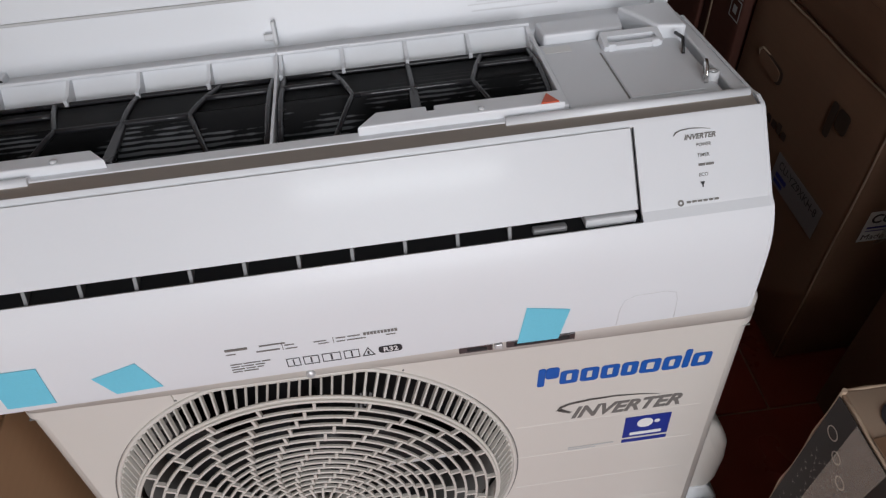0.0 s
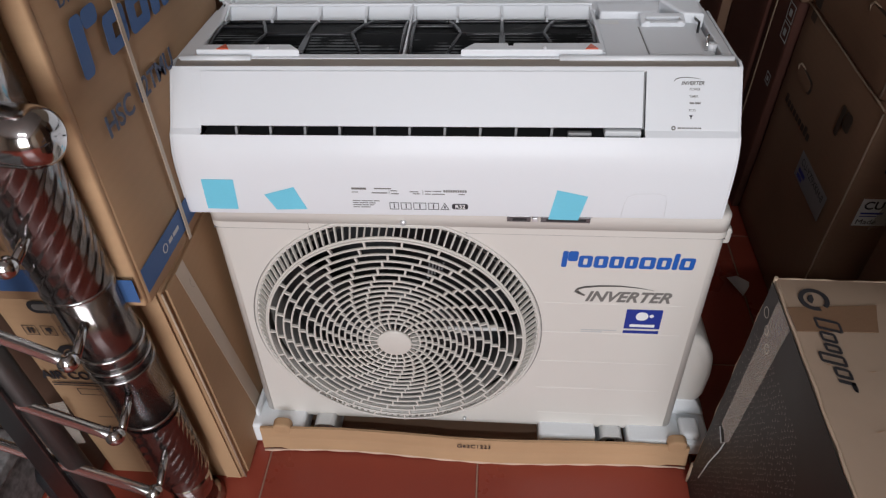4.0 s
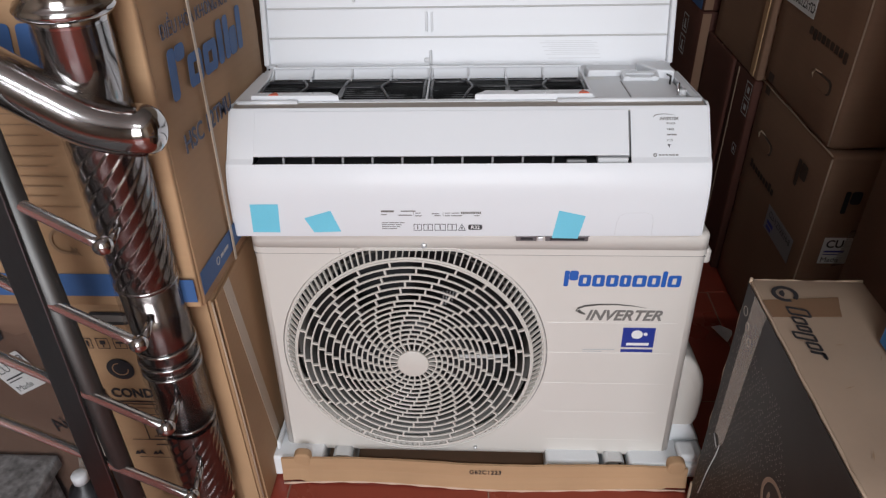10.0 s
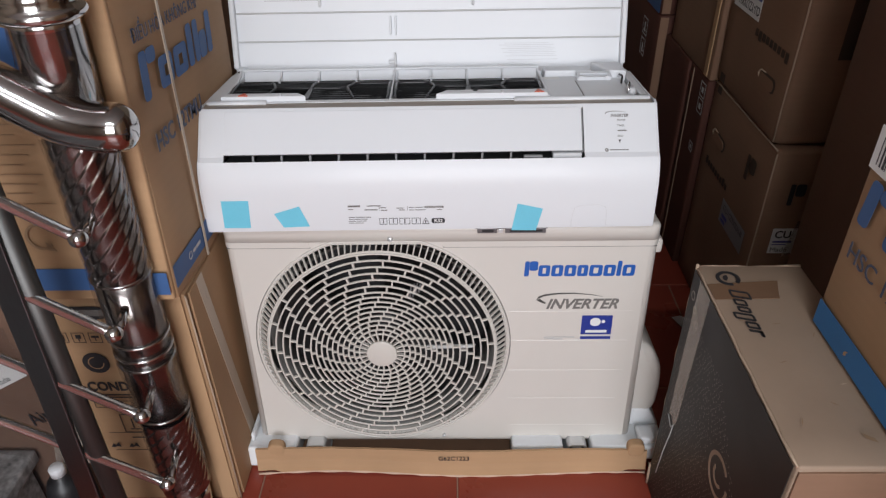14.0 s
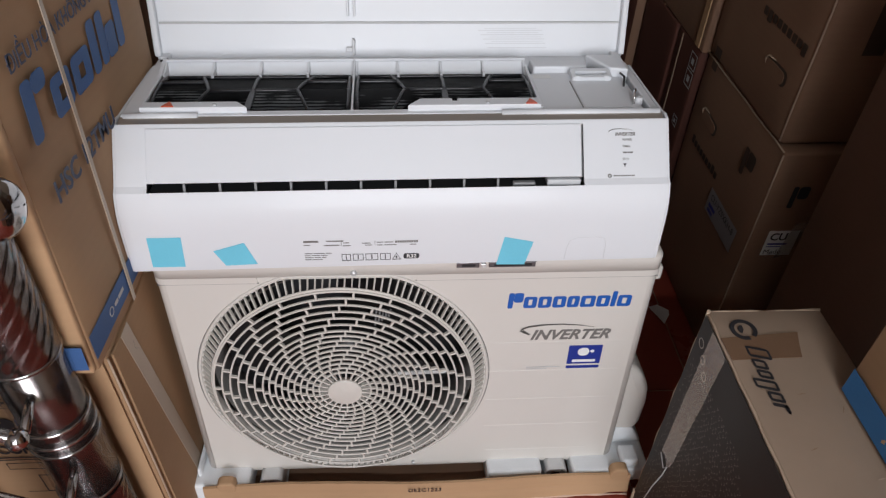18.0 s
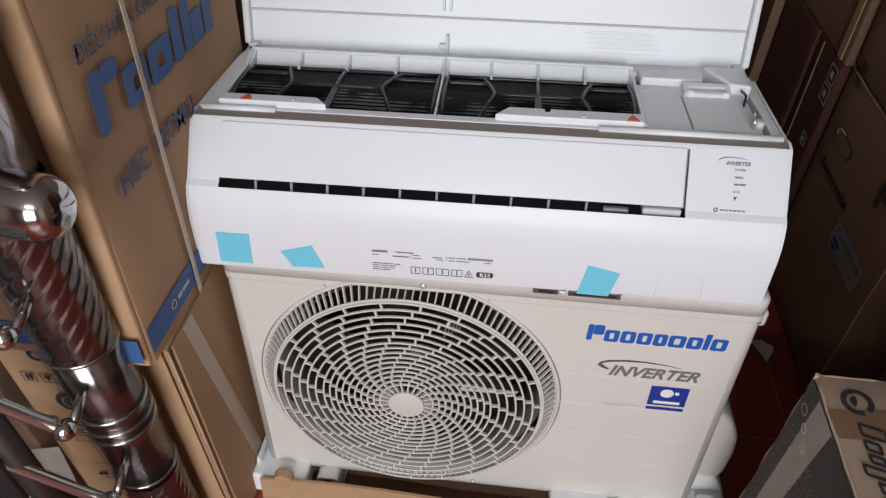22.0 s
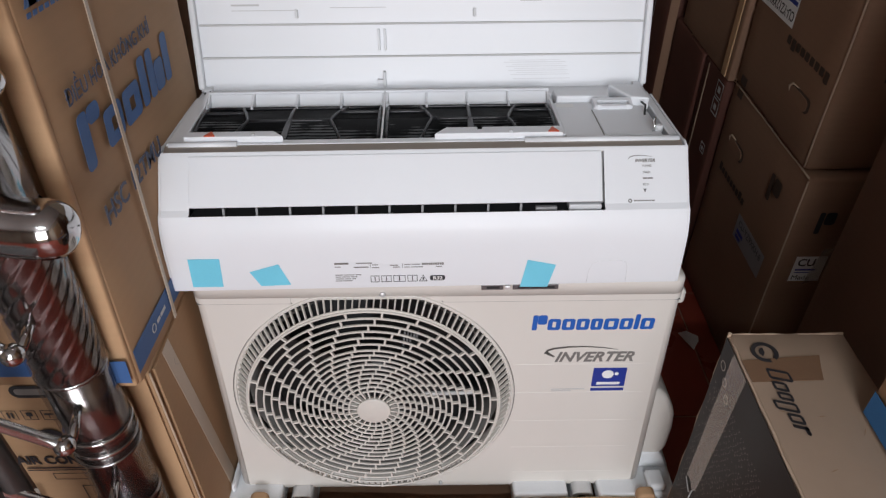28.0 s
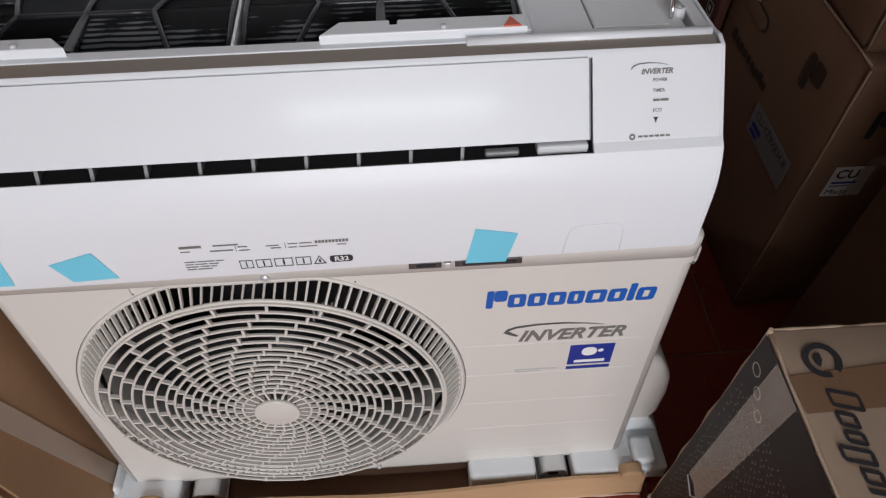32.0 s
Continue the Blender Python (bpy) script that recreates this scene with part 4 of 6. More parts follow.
part("side_pocket", prism([(0.332, 0.19), (0.3605, 0.184), (0.362, 0.245), (0.306, 0.245)], "z", 0.19, 0.2125, 0.003), WHITE, indoor)
part("screw_boss", lathe([(0.0, 0), (0.0068, 0), (0.0062, 0.016), (0.004, 0.0165), (0.004, 0.014), (0.0, 0.014)], 18), GREY_PLASTIC, indoor, m=pose(0.352, 0.098, 0.19))
part("screw", lathe([(0.0, 0), (0.004, 0), (0.004, 0.002), (0.0, 0.0032)], 12), ZINC, indoor, "zinc screw", m=pose(0.352, 0.098, 0.2045))
part("sticker", flat_shape(rounded(0.028, 0.014, 0.001)), PAPER, indoor, "small white sticker", m=pose(0.226, 0.19, 0.1983))
part("spring_clip", tube([(0.343, 0.090, 0.1985), (0.343, 0.094, 0.212), (0.347, 0.106, 0.213), (0.350, 0.108, 0.199)], 0.0022, 8), STEEL_ROD, indoor, "bright steel spring clip")
part("wire", tube([(0.345, 0.15, 0.199), (0.349, 0.165, 0.208), (0.347, 0.18, 0.207)], 0.0018, 6), BLACK, indoor, "thin black wire")

# front panel standing open at the back
panel = part("front_panel", block(-W + 0.002, W - 0.002, 0.0, 0.0035, 0.0, 0.292, 0.0015), WHITE, indoor, "white front panel swung open, inner side showing", m=pose(0, 0.272, 0.196, -13, 0, 0))
for x0, x1 in ((-W + 0.002, -W + 0.012), (W - 0.012, W - 0.002)):
    part("panel_rim", block(x0, x1, -0.014, 0.0, 0.006, 0.292, 0.003), WHITE, panel)
for z in (0.056, 0.108, 0.165, 0.235):
    part("panel_rib", block(-W + 0.013, W - 0.013, -0.004, 0.0, z - 0.0015, z + 0.0015, 0.0006), PALE_INK, panel)
clip = part("panel_clip", block(-0.0675, -0.0635, -0.013, 0.0, 0.006, 0.032, 0.001), GREY_PLASTIC, panel, "small grey catch")
part("catch_hook", block(-0.0775, -0.0655, -0.010, -0.004, 0.012, 0.019, 0.001), GREY_PLASTIC, clip)
for x in (-0.0725, -0.0625):
    part("panel_guide", block(x - 0.0018, x + 0.0018, -0.009, 0.0, 0.066, 0.1, 0.0012), WHITE_MATT, panel)
part("panel_print", bars([(0.004 * k, -0.0068 * k, 0.105 - 0.002 * k, 0.0013) for k in range(5)] + [(0.004 * k + 0.01, -0.0068 * k + 0.0034, 0.085, 0.0009) for k in range(4)]), FAINT_INK, panel, "rows of tiny pale print", m=at(0.135, -0.0004, 0.043, FRONT))
for q in ((0, 0, 0.045, 0.0028), (0, -0.0075, 0.105, 0.001), (0.16, -0.004, 0.09, 0.001), (0.47, 0.004, 0.035, 0.0024)):
    part("panel_mark", bars([q]), PALE_INK, panel, m=at(-0.31, -0.0004, 0.137, FRONT))
for x, z in ((-0.205, 0.118), (0.085, 0.118), (-0.34, 0.17), (0.35, 0.17)):
    part("panel_pin", block(x - 0.0025, x + 0.0025, -0.008, 0.0, z, z + 0.013, 0.001), GREY_PLASTIC, panel)
for x in (-W + 0.017, W - 0.017):
    part("hinge", block(x - 0.007, x + 0.007, 0.258, 0.274, 0.192, 0.206, 0.002), WHITE_MATT, indoor)
    part("hinge_pin", tube([(x - 0.006, 0.256, 0.2), (x + 0.006, 0.256, 0.203)], 0.0018, 6), RIB, indoor)


# print on the display face
def slope_pose(x, u, lift=0.0006):
    y, z = on_slope(u)
    return Matrix.Translation((x, y, z)) @ pose(0, 0, 0, math.degrees(math.atan2(0.0635, 0.046)), 0, 0) @ Matrix.Translation((0, 0, lift))


part("lettering", text_mesh("INVERTER", 0.0066, GREY_INK, 0.0295, shear=0.3, bold=0.0002, thick=0.0001), None, indoor, "small grey word INVERTER", m=slope_pose(0.303, 0.745))
arc = [(-0.006, 0.006), (-0.003, 0.0095), (0.004, 0.0118), (0.015, 0.0125), (0.028, 0.0115), (0.038, 0.0095)]
part("swoosh", tube([(x, y, 0) for x, y in arc], [0.0005, 0.0008, 0.0007, 0.0006, 0.0004, 0.0002], 6), GREY_INK, indoor, m=slope_pose(0.2985, 0.745) @ Matrix.Scale(0.78, 4))
for word, u, w in (("POWER", 0.655, 0.0135), ("TIMER", 0.535, 0.0115), ("ECO", 0.31, 0.0085)):
    part("icon_word", text_mesh(word, 0.0044, GREY_INK, w, thick=0.0001, bold=0.00004), None, indoor, m=slope_pose(0.314, u))
part("icon_mark", bars([(0, 0, 0.006, 0.0022), (0.0068, 0, 0.0075, 0.0022)], 0.0002), GREY_INK, indoor, m=slope_pose(0.3145, 0.43))
part("icon_mark", flat_shape([(-0.0025, 0.005), (0.0025, 0.005), (0.0006, 0.002), (0.0006, 0), (-0.0006, 0), (-0.0006, 0.002)], 0.0002), INK, indoor, "tiny funnel icon", m=slope_pose(0.317, 0.185))
part("icon_mark", join(ring_shape(0.0012, 0.003, n=16, thick=0.0002), bars([(0.0055 + 0.0052 * k, -0.0009, 0.0042, 0.0019) for k in range(6)], 0.0002)), GREY_INK, indoor, "tiny dark mark in plain blocks", m=slope_pose(0.295, 0.03))

# label, tapes and knock-out on the lower face
YF = -0.0229
rows = [(0, 0.0335, 0.021, 0.0032), (0.032, 0.0345, 0.024, 0.0018), (0, 0.0285, 0.009, 0.0013), (0.028, 0.0272, 0.022, 0.0018), (0.0525, 0.026, 0.0006, 0.009), (0.055, 0.0312, 0.009, 0.0014), (0.055, 0.0262, 0.011, 0.0014), (0.082, 0.030, 0.012, 0.0014),
        (0.086, 0.0265, 0.010, 0.0014), (0.1, 0.026, 0.0006, 0.008), (0.103, 0.031, 0.009, 0.0014), (0.114, 0.031, 0.012, 0.0014), (0.103, 0.0262, 0.008, 0.0014), (0.113, 0.0262, 0.018, 0.0014), (0.150, 0.0262, 0.009, 0.0014)]
rows += [(0.129 + 0.0033 * k, 0.0302, 0.0026, 0.0038) for k in range(10)]
for k, line in enumerate(((0.011, 0.016, 0.008), (0.008, 0.012, 0.009), (0.012, 0.009, 0.006), (0.009, 0.014))):
    x = 0.0
    for w in line:
        rows.append((x, 0.0137 - 0.0036 * k, w, 0.0013))
        x += w + 0.0015
label = part("rating_label", bars(rows, 0.0002), GREY_INK, indoor, "printed rating label in fine black print", m=at(-0.137, YF, 0.011, FRONT))
for k, (x, w) in enumerate(((0.052, 0.013), (0.068, 0.015), (0.086, 0.018), (0.107, 0.015))):
    part("symbol", join(flat_shape([(x, 0), (x + w, 0), (x + w, 0.0009), (x, 0.0009)], 0.0002), flat_shape([(x, 0.011), (x + w, 0.011), (x + w, 0.0119), (x, 0.0119)], 0.0002), flat_shape([(x, 0), (x + 0.0009, 0), (x + 0.0009, 0.0119), (x, 0.0119)], 0.0002),
                        flat_shape([(x + w - 0.0009, 0), (x + w, 0), (x + w, 0.0119), (x + w - 0.0009, 0.0119)], 0.0002), flat_shape([(x + w * 0.45, 0.002), (x + w * 0.55, 0.002), (x + w * 0.55, 0.010), (x + w * 0.45, 0.010)], 0.0002)), INK, label)
part("symbol", join(*[flat_shape(p, 0.0002) for p in ([(0.124, 0), (0.137, 0), (0.1355, 0.0011), (0.1255, 0.0011)], [(0.124, 0), (0.1305, 0.0125), (0.1305, 0.0105), (0.1255, 0.001)], [(0.137, 0), (0.1305, 0.0125), (0.1305, 0.0105), (0.1357, 0.001)], [(0.1295, 0.0025), (0.1315, 0.0025), (0.1315, 0.007), (0.1295, 0.007)])]), INK, label, "warning triangle")
pill = part("symbol", flat_shape(rounded(0.023, 0.0095, 0.0035, 0.152, 0.006), 0.0002), INK, label, "black R32 badge")
part("symbol_print", text_mesh("R32", 0.0088, PAPER, 0.014, thick=0.00008, bold=0.0002), None, pill, m=pose(0.145, 0.003, 0.00025))
for pts in ([(-0.349, 0.059), (-0.303, 0.059), (-0.3055, 0.008), (-0.3505, 0.0085)], [(-0.263, 0.034), (-0.219, 0.0475), (-0.2045, 0.0095), (-0.249, 0.008)], [(0.149, 0.047), (0.192, 0.037), (0.182, -0.004), (0.140, -0.003)]):
    part("blue_tape", flat_shape([(x, z) for x, z in pts[::-1]], 0.0003), TAPE_BLUE, indoor, "strip of light blue tape", m=at(0, YF - 0.0002, 0, FRONT))
cut = [(0.241, 0.003), (0.2425, 0.025), (0.246, 0.037), (0.256, 0.042), (0.287, 0.0425), (0.297, 0.039), (0.3, 0.028), (0.3005, 0.003)]
part("knock_out_line", tube([(x, YF + 0.0003, z) for x, z in cut], 0.0003, 6), GREY_PLASTIC, indoor)

# ---- cartons ----
def board_body(w, d, h, seed, dent=0.002, bevel=0.004, cuts=7):
    """A carton's walls: softly bulged faces, crushed edges; base at z = 0, centred in x and y."""
    bm = box(bmesh.new(), -w / 2, w / 2, -d / 2, d / 2, 0, h)
    bmesh.ops.bevel(bm, geom=bm.edges[:], offset=bevel, segments=2, profile=0.5, affect="EDGES")
    long_edges = [e for e in bm.edges if e.calc_length() > 0.08]
    bmesh.ops.subdivide_edges(bm, edges=long_edges, cuts=cuts, use_grid_fill=True)
    for v in bm.verts:
        p = v.co
        k = noise.noise(Vector((p.x * 4 + seed, p.y * 4, p.z * 4))) * dent + noise.noise(Vector((p.x * 17, p.y * 17 + seed, p.z * 17))) * dent * 0.45
        out = Vector((p.x / w, p.y / d, (p.z - h / 2) / h))
        if p.z < 0.002:
            continue
        a = [abs(c) for c in out]
        n = Vector((0, 0, 0))
        n[a.index(max(a))] = 1 if out[a.index(max(a))] > 0 else -1
        v.co = p + n * k
    for f in bm.faces:
        f.smooth = True
    return bm


tilted_things = []


def carton(x0, x1, y0, y1, z0, z1, mat, label, seed=1, tilted=False, group="stacked cartons", flaps=True, dent=0.002, bevel=0.004):
    """A cardboard box as a thing, its base's middle as origin; flaps: the taped joint on top."""
    w, d, h = x1 - x0, y1 - y0, z1 - z0
    ob = thing("carton", (TILTED if tilted else Matrix()) @ pose((x0 + x1) / 2, (y0 + y1) / 2, z0), label, "cardboard box", group)
    if tilted:
        tilted_things.append(ob)
    part("body", board_body(w, d, h, seed, dent, bevel), mat, ob)
    if flaps:
        part("top_joint", block(-w / 2 + 0.004, w / 2 - 0.004, -0.0012, 0.0012, h - 0.001, h + 0.0018, 0), BOX_FAINT, ob)
    return ob


def put(ob, name, bm, mat, x, y, z, turn, label="", roll=0.0):
    """Print or tape at a place of the world, as a part of the thing ob."""
    return part(name, bm, mat, ob, label, spot(ob, x, y, z, turn, roll))


def spot(ob, x, y, z, turn, roll=0.0):
    return ob.matrix_world.inverted() @ (TILTED if ob in tilted_things else Matrix()) @ at(x, y, z, turn, roll)


FUN_MARK = [(0.05, .36, 0, 1), (0.42, .5, .68, 1), (1.0, .8, 0, .68), (1.92, .84, 0, .68), (2.88, .36, 0, .98), (3.36, .34, 0, .98), (3.72, .52, 0, .64), (4.33, .36, 0, 1.02)]

# tall carton with blue print, over the one with dark print
fx = -0.4
fun = carton(-0.84, fx, -0.19, 0.25, 0.548, 1.36, KRAFT, "tall kraft carton with blue print and a blue band", 3, tilted=True, dent=0.0035)
part("edge_guard", board_body(0.028, 0.012, 0.80, 4, 0.0012, 0.003, 5), KRAFT_PALE, fun, "crushed pale corner edge", m=pose(0.22 - 0.0155, -0.22 - 0.0022, 0.004))
RX = fx + 0.0032
put(fun, "lettering", text_mesh("ĐIỀU HÒA KHÔNG KHÍ", 0.026, BOX_GREYBLUE, 0.262, thick=0.0003), None, RX, -0.154, 0.926, RIGHT, "thin dark printed words")
marks(fun, "brand_mark", "blue brand mark as plain blocks", FUN_MARK, 0.066, BOX_BLUE, spot(fun, RX, -0.157, 0.846, RIGHT), lean=0.10, stroke=0.29)
put(fun, "lettering", text_mesh("HSC 12TMU", 0.037, BOX_GREYBLUE, 0.196, bold=0.0006), None, RX, -0.149, 0.7725, RIGHT, "dark blue printed code HSC 12TMU")
put(fun, "blue_band", flat_shape([(0, 0), (0.436, 0), (0.436, 0.038), (0, 0.038)]), BOX_BLUE, RX - 0.001, -0.188, 0.567, RIGHT, "blue printed band")
put(fun, "band_print", join(ring_shape(0.0055, 0.0068, n=20), bars([(0.013, -0.003, 0.012, 0.006), (0.028, -0.003, 0.02, 0.006)])), PALE_INK, RX, -0.12, 0.586, RIGHT, "pale round mark and bars on the band")
put(fun, "strap", flat_shape([(0, 0), (0.008, 0), (0.008, 0.81), (0, 0.81)], 0.0012), STRAP, RX + 0.0006, -0.056, 0.549, RIGHT, "pale plastic strap round the carton")
for k in range(5):
    put(fun, "zigzag_mark", flat_shape([(0, 0), (0.010, 0), (0.022, 0.042), (0.026, 0.042), (0.028, 0), (0.016, 0), (0.012, 0.018)]), BOX_BLUE, RX, -0.175 + 0.029 * k, 1.036, RIGHT, "blue printed slanted mark")
for k in range(11):
    put(fun, "dash_mark", flat_shape([(0, 0), (0.0085, 0), (0.0095, 0.005), (0.001, 0.005)]), BOX_BLUE, RX, -0.175 + 0.0128 * k, 1.0265, RIGHT)
FY = -0.19 - 0.0032
put(fun, "blue_band", flat_shape([(0, 0), (0.40, 0), (0.40, 0.038), (0, 0.038)]), BOX_BLUE, -0.836, FY + 0.001, 0.567, FRONT, "blue printed band")
put(fun, "blue_band", flat_shape([(0, 0), (0.032, 0), (0.032, 0.038), (0, 0.038)]), BOX_BLUE, -0.4335, -0.2057, 0.567, FRONT, "blue printed band on the corner edge")
put(fun, "band_print", bars([(0, 0.011, 0.012, 0.012), (0, -0.003, 0.012, 0.009), (0.02, 0, 0.0, 0.0)]), PALE_INK, -0.628, FY, 0.578, FRONT, "pale small mark on the band")
put(fun, "round_mark", join(ring_shape(0.017, 0.0215, 30, 320, 30), flat_shape([(0.006, -0.022), (0.02, -0.024), (0.006, -0.008)])), BOX_FAINT, -0.58, FY, 0.66, FRONT, "faint printed round arrow mark")
put(fun, "small_print", bars([(0, -0.0145 * k, 0.155 - 0.012 * (k % 3), 0.0016) for k in range(9)] + [(0, 0.012, 0.16, 0.0012), (0, -0.132, 0.16, 0.0012)]), BOX_FAINT, -0.70, FY, 0.845, FRONT, "rows of faint small print")
marks(fun, "brand_mark", "blue brand mark as plain blocks", FUN_MARK, 0.064, BOX_BLUE, spot(fun, -0.775, FY, 0.895, FRONT), lean=0.1, stroke=0.29)
put(fun, "icon_frame", join(*[bars([(x, y, w, h)]) for x, y, w, h in ((0, 0, 0.034, 0.001), (0, 0.026, 0.034, 0.001), (0, 0, 0.001, 0.026), (0.033, 0, 0.001, 0.026), (0.016, 0, 0.001, 0.026))]), BOX_FAINT, -0.466, FY, 0.872, FRONT, "small outlined handling icons")

# carton with dark print below it
kraft_box = carton(-0.668, -0.408, -0.110, 0.25, FLOOR, 0.538, KRAFT, "kraft carton with dark print and handling icons", 8)


def print_on_box(name, bm, mat, x, z, label=""):
    local = Matrix.Translation((x + 0.535, -0.1832, z + 0.006 - FLOOR)) @ FRONT
    return part(name, bm, mat, kraft_box, label, local)


print_on_box("round_logo", join(ring_shape(0.0, 0.023, n=32)), BOX_INK, -0.588, 0.388, "dark round mark")
print_on_box("round_logo_ring", ring_shape(0.012, 0.0138, 90, 360, 24, 0.0006), KRAFT, -0.588, 0.388)
marks(kraft_box, "brand_mark", "dark brand mark as plain blocks", [(0, .75, 0, 1), (.9, .9, 0, 1)], 0.034, BOX_INK, Matrix.Translation((-0.012, -0.1832, 0.359)) @ FRONT)
print_on_box("lettering", text_mesh("AIR CONDITIONER", 0.029, BOX_INK, 0.212, bold=0.0008), None, -0.664, 0.322, "dark printed words AIR CONDITIONER")
print_on_box("small_print", bars([(0, 0.008, 0.20, 0.0028), (0, 0.002, 0.14, 0.0022), (0.105, 0.038 + 0.006, 0.05, 0.003)]), BOX_INK, -0.655, 0.302)
print_on_box("outline", join(ring_shape(0.0, 0.0001, n=4), bars([(0, 0, 0.12, 0.0012), (0, 0.016, 0.12, 0.0012), (0, 0, 0.0012, 0.017), (0.12, 0, 0.0012, 0.017)])), BOX_INK, -0.62, 0.279)
print_on_box("lettering", text_mesh("OUTDOOR", 0.014, BOX_INK, 0.042), None, -0.555, 0.2825)
print_on_box("icon_box", bars([(0, 0, 0.055, 0.0016), (0, 0.046, 0.055, 0.0016), (0, 0, 0.0016, 0.046), (0.0535, 0, 0.0016, 0.046), (0.012, 0.008, 0.032, 0.0022), (0.018, 0.012, 0.0025, 0.024), (0.034, 0.012, 0.0025, 0.024)]), BOX_INK, -0.584, 0.214, "framed upright arrows icon")
for k in range(4):
    print_on_box("icon_box", bars([(0, 0, 0.021, 0.001), (0, 0.021, 0.021, 0.001), (0, 0, 0.001, 0.021), (0.02, 0, 0.001, 0.021)] + [[(0.006, 0.004, 0.003, 0.013), (0.012, 0.004, 0.003, 0.013)], [(0.006, 0.009, 0.009, 0.008), (0.009, 0.003, 0.002, 0.006)], [(0.004, 0.011, 0.013, 0.004), (0.0095, 0.004, 0.0015, 0.008)], [(0.005, 0.005, 0.011, 0.003), (0.005, 0.011, 0.011, 0.003)]][k]), BOX_INK, -0.640 + 0.0285 * k, 0.434, "small framed handling icon")
print_on_box("small_print", bars([(0, 0, 0.05, 0.0025), (-0.04, 0.014, 0.15, 0.001), (-0.04, -0.034, 0.15, 0.001)]), BOX_INK, -0.575, 0.199)
for k in range(3):
    print_on_box("icon_mark", join(flat_shape([(0, 0), (0.006, 0.009), (0.010, 0.004), (0.016, 0.012), (0.02, 0.0), (0.012, 0.002), (0.008, -0.001)])), BOX_INK, -0.622 + 0.034 * k, 0.174)
print_on_box("hand_hole", join(flat_shape(rounded(0.07, 0.026, 0.012), 0.0006)), DARK, -0.575, 0.498, "oval hand hole")
print_on_box("hand_hole_flap", flat_shape(rounded(0.062, 0.013, 0.006), 0.0012), GREY_INK, -0.572, 0.4985)
print_on_box("corner_strip", flat_shape([(0, 0), (0.028, 0), (0.028, 0.515), (0, 0.515)], 0.002), KRAFT_PALE, -0.4385, FLOOR + 0.003, "pale fold strip down the edge")
for k in range(13):
    print_on_box("perforation", flat_shape([(0, 0.001), (0.005, 0), (0.012, 0.002), (0.012, 0.0034), (0.005, 0.0016), (0, 0.0024)]), DIM_INK, -0.4375 + 0.006 * (k % 2), 0.07 + 0.036 * k)
side_tape = [(-0.066, 0.513), (-0.038, 0.513), (0.038, 0.02), (0.008, 0.02)]
part("tape", prism([(y - 0.072, z) for y, z in side_tape], "x", 0.1348, 0.1356), STRAP, kraft_box, "strip of pale tape")
part("fold_edge", tube([(0.1308, -0.1795, 0.004), (0.1315, -0.1788, 0.26), (0.1308, -0.1795, 0.515)], 0.0016, 6), EDGE, kraft_box)
part("pencil_mark", tube([(0.1352, -0.112, 0.475), (0.1352, -0.115, 0.462), (0.1352, -0.106, 0.452)], 0.0006, 5), GREY_INK, kraft_box)
part("side_flap", block(0.1305, 0.1345, -0.170, 0.178, 0.006, 0.513, 0.001), KRAFT, kraft_box)

# carton with a white code label, behind the railing
# plain kraft carton; the shade it stands in is put into its colour
cu = carton(-1.13, -0.69, -0.120, 0.25, FLOOR, 0.540, KRAFT_DEEP, "worn kraft carton with a white code label", 12)
lab = put(cu, "label", flat_shape(rounded(0.074, 0.076, 0.002, 0.037, 0.040)), PAPER, -0.775, -0.1235, 0.338, FRONT, "white paper label", roll=29)
part("label_print", text_mesh("CU", 0.022, INK, 0.026, thick=0.0001), None, lab, m=pose(0.006, 0.05, 0.0006))
part("label_print", text_mesh("Z9", 0.022, INK, 0.022, thick=0.0001), None, lab, m=pose(0.05, 0.056, 0.0006))
part("label_print", text_mesh("Made", 0.017, INK, 0.034, thick=0.0001), None, lab, m=pose(0.006, 0.008, 0.0006))
part("label_bar", bars([(0.006, 0.036, 0.04, 0.003), (0.006, 0.03, 0.03, 0.002)]), INK, lab, m=pose(0, 0, 0.0006))
put(cu, "lettering", text_mesh("Air", 0.042, BOX_INK, 0.044), None, -0.742, -0.1235, 0.2482, FRONT, "dark printed word Air", roll=25)
marks(cu, "big_print", "dark printed block", [(0, .6, 0, 1)], 0.07, BOX_INK, spot(cu, -0.80, -0.1235, 0.4626, FRONT))
put(cu, "tape", flat_shape([(0, 0), (0.075, 0.02), (0.09, 0.15), (0.03, 0.13)], 0.0006), CLEAR_TAPE, -0.74, -0.124, 0.1287, FRONT, "crumpled clear tape")

def crumpled(w, h, seed, depth):
    """A crumpled sheet in the xy plane."""
    bm = bmesh.new()
    nx, ny = 14, 18
    rows = [[bm.verts.new((w * i / nx + 0.012 * noise.noise(Vector((i * 0.5, j * 0.4, seed))), h * j / ny, depth * (0.5 + noise.noise(Vector((i * 0.43 + seed, j * 0.37, 0.3)))) + depth * 0.5 * abs(noise.noise(Vector((i * 1.1, j * 0.9 + seed, 0.7)))))) for i in range(nx + 1)] for j in range(ny + 1)]
    for a, b in zip(rows, rows[1:]):
        for i in range(nx):
            bm.faces.new((a[i], a[i + 1], b[i + 1], b[i]))
    return bm


put(cu, "plastic_wrap", crumpled(0.27, 0.44, 3, 0.016), CRUMPLED_FILM, -0.965, -0.128, 0.06, FRONT, "crumpled clear plastic wrap")

# long carton lying on its edge, dark printed side
casp = thing("carton", pose(0.4775, -0.268, FLOOR), "worn kraft carton with a dark printed side and brown tape", "cardboard box", "stacked cartons")
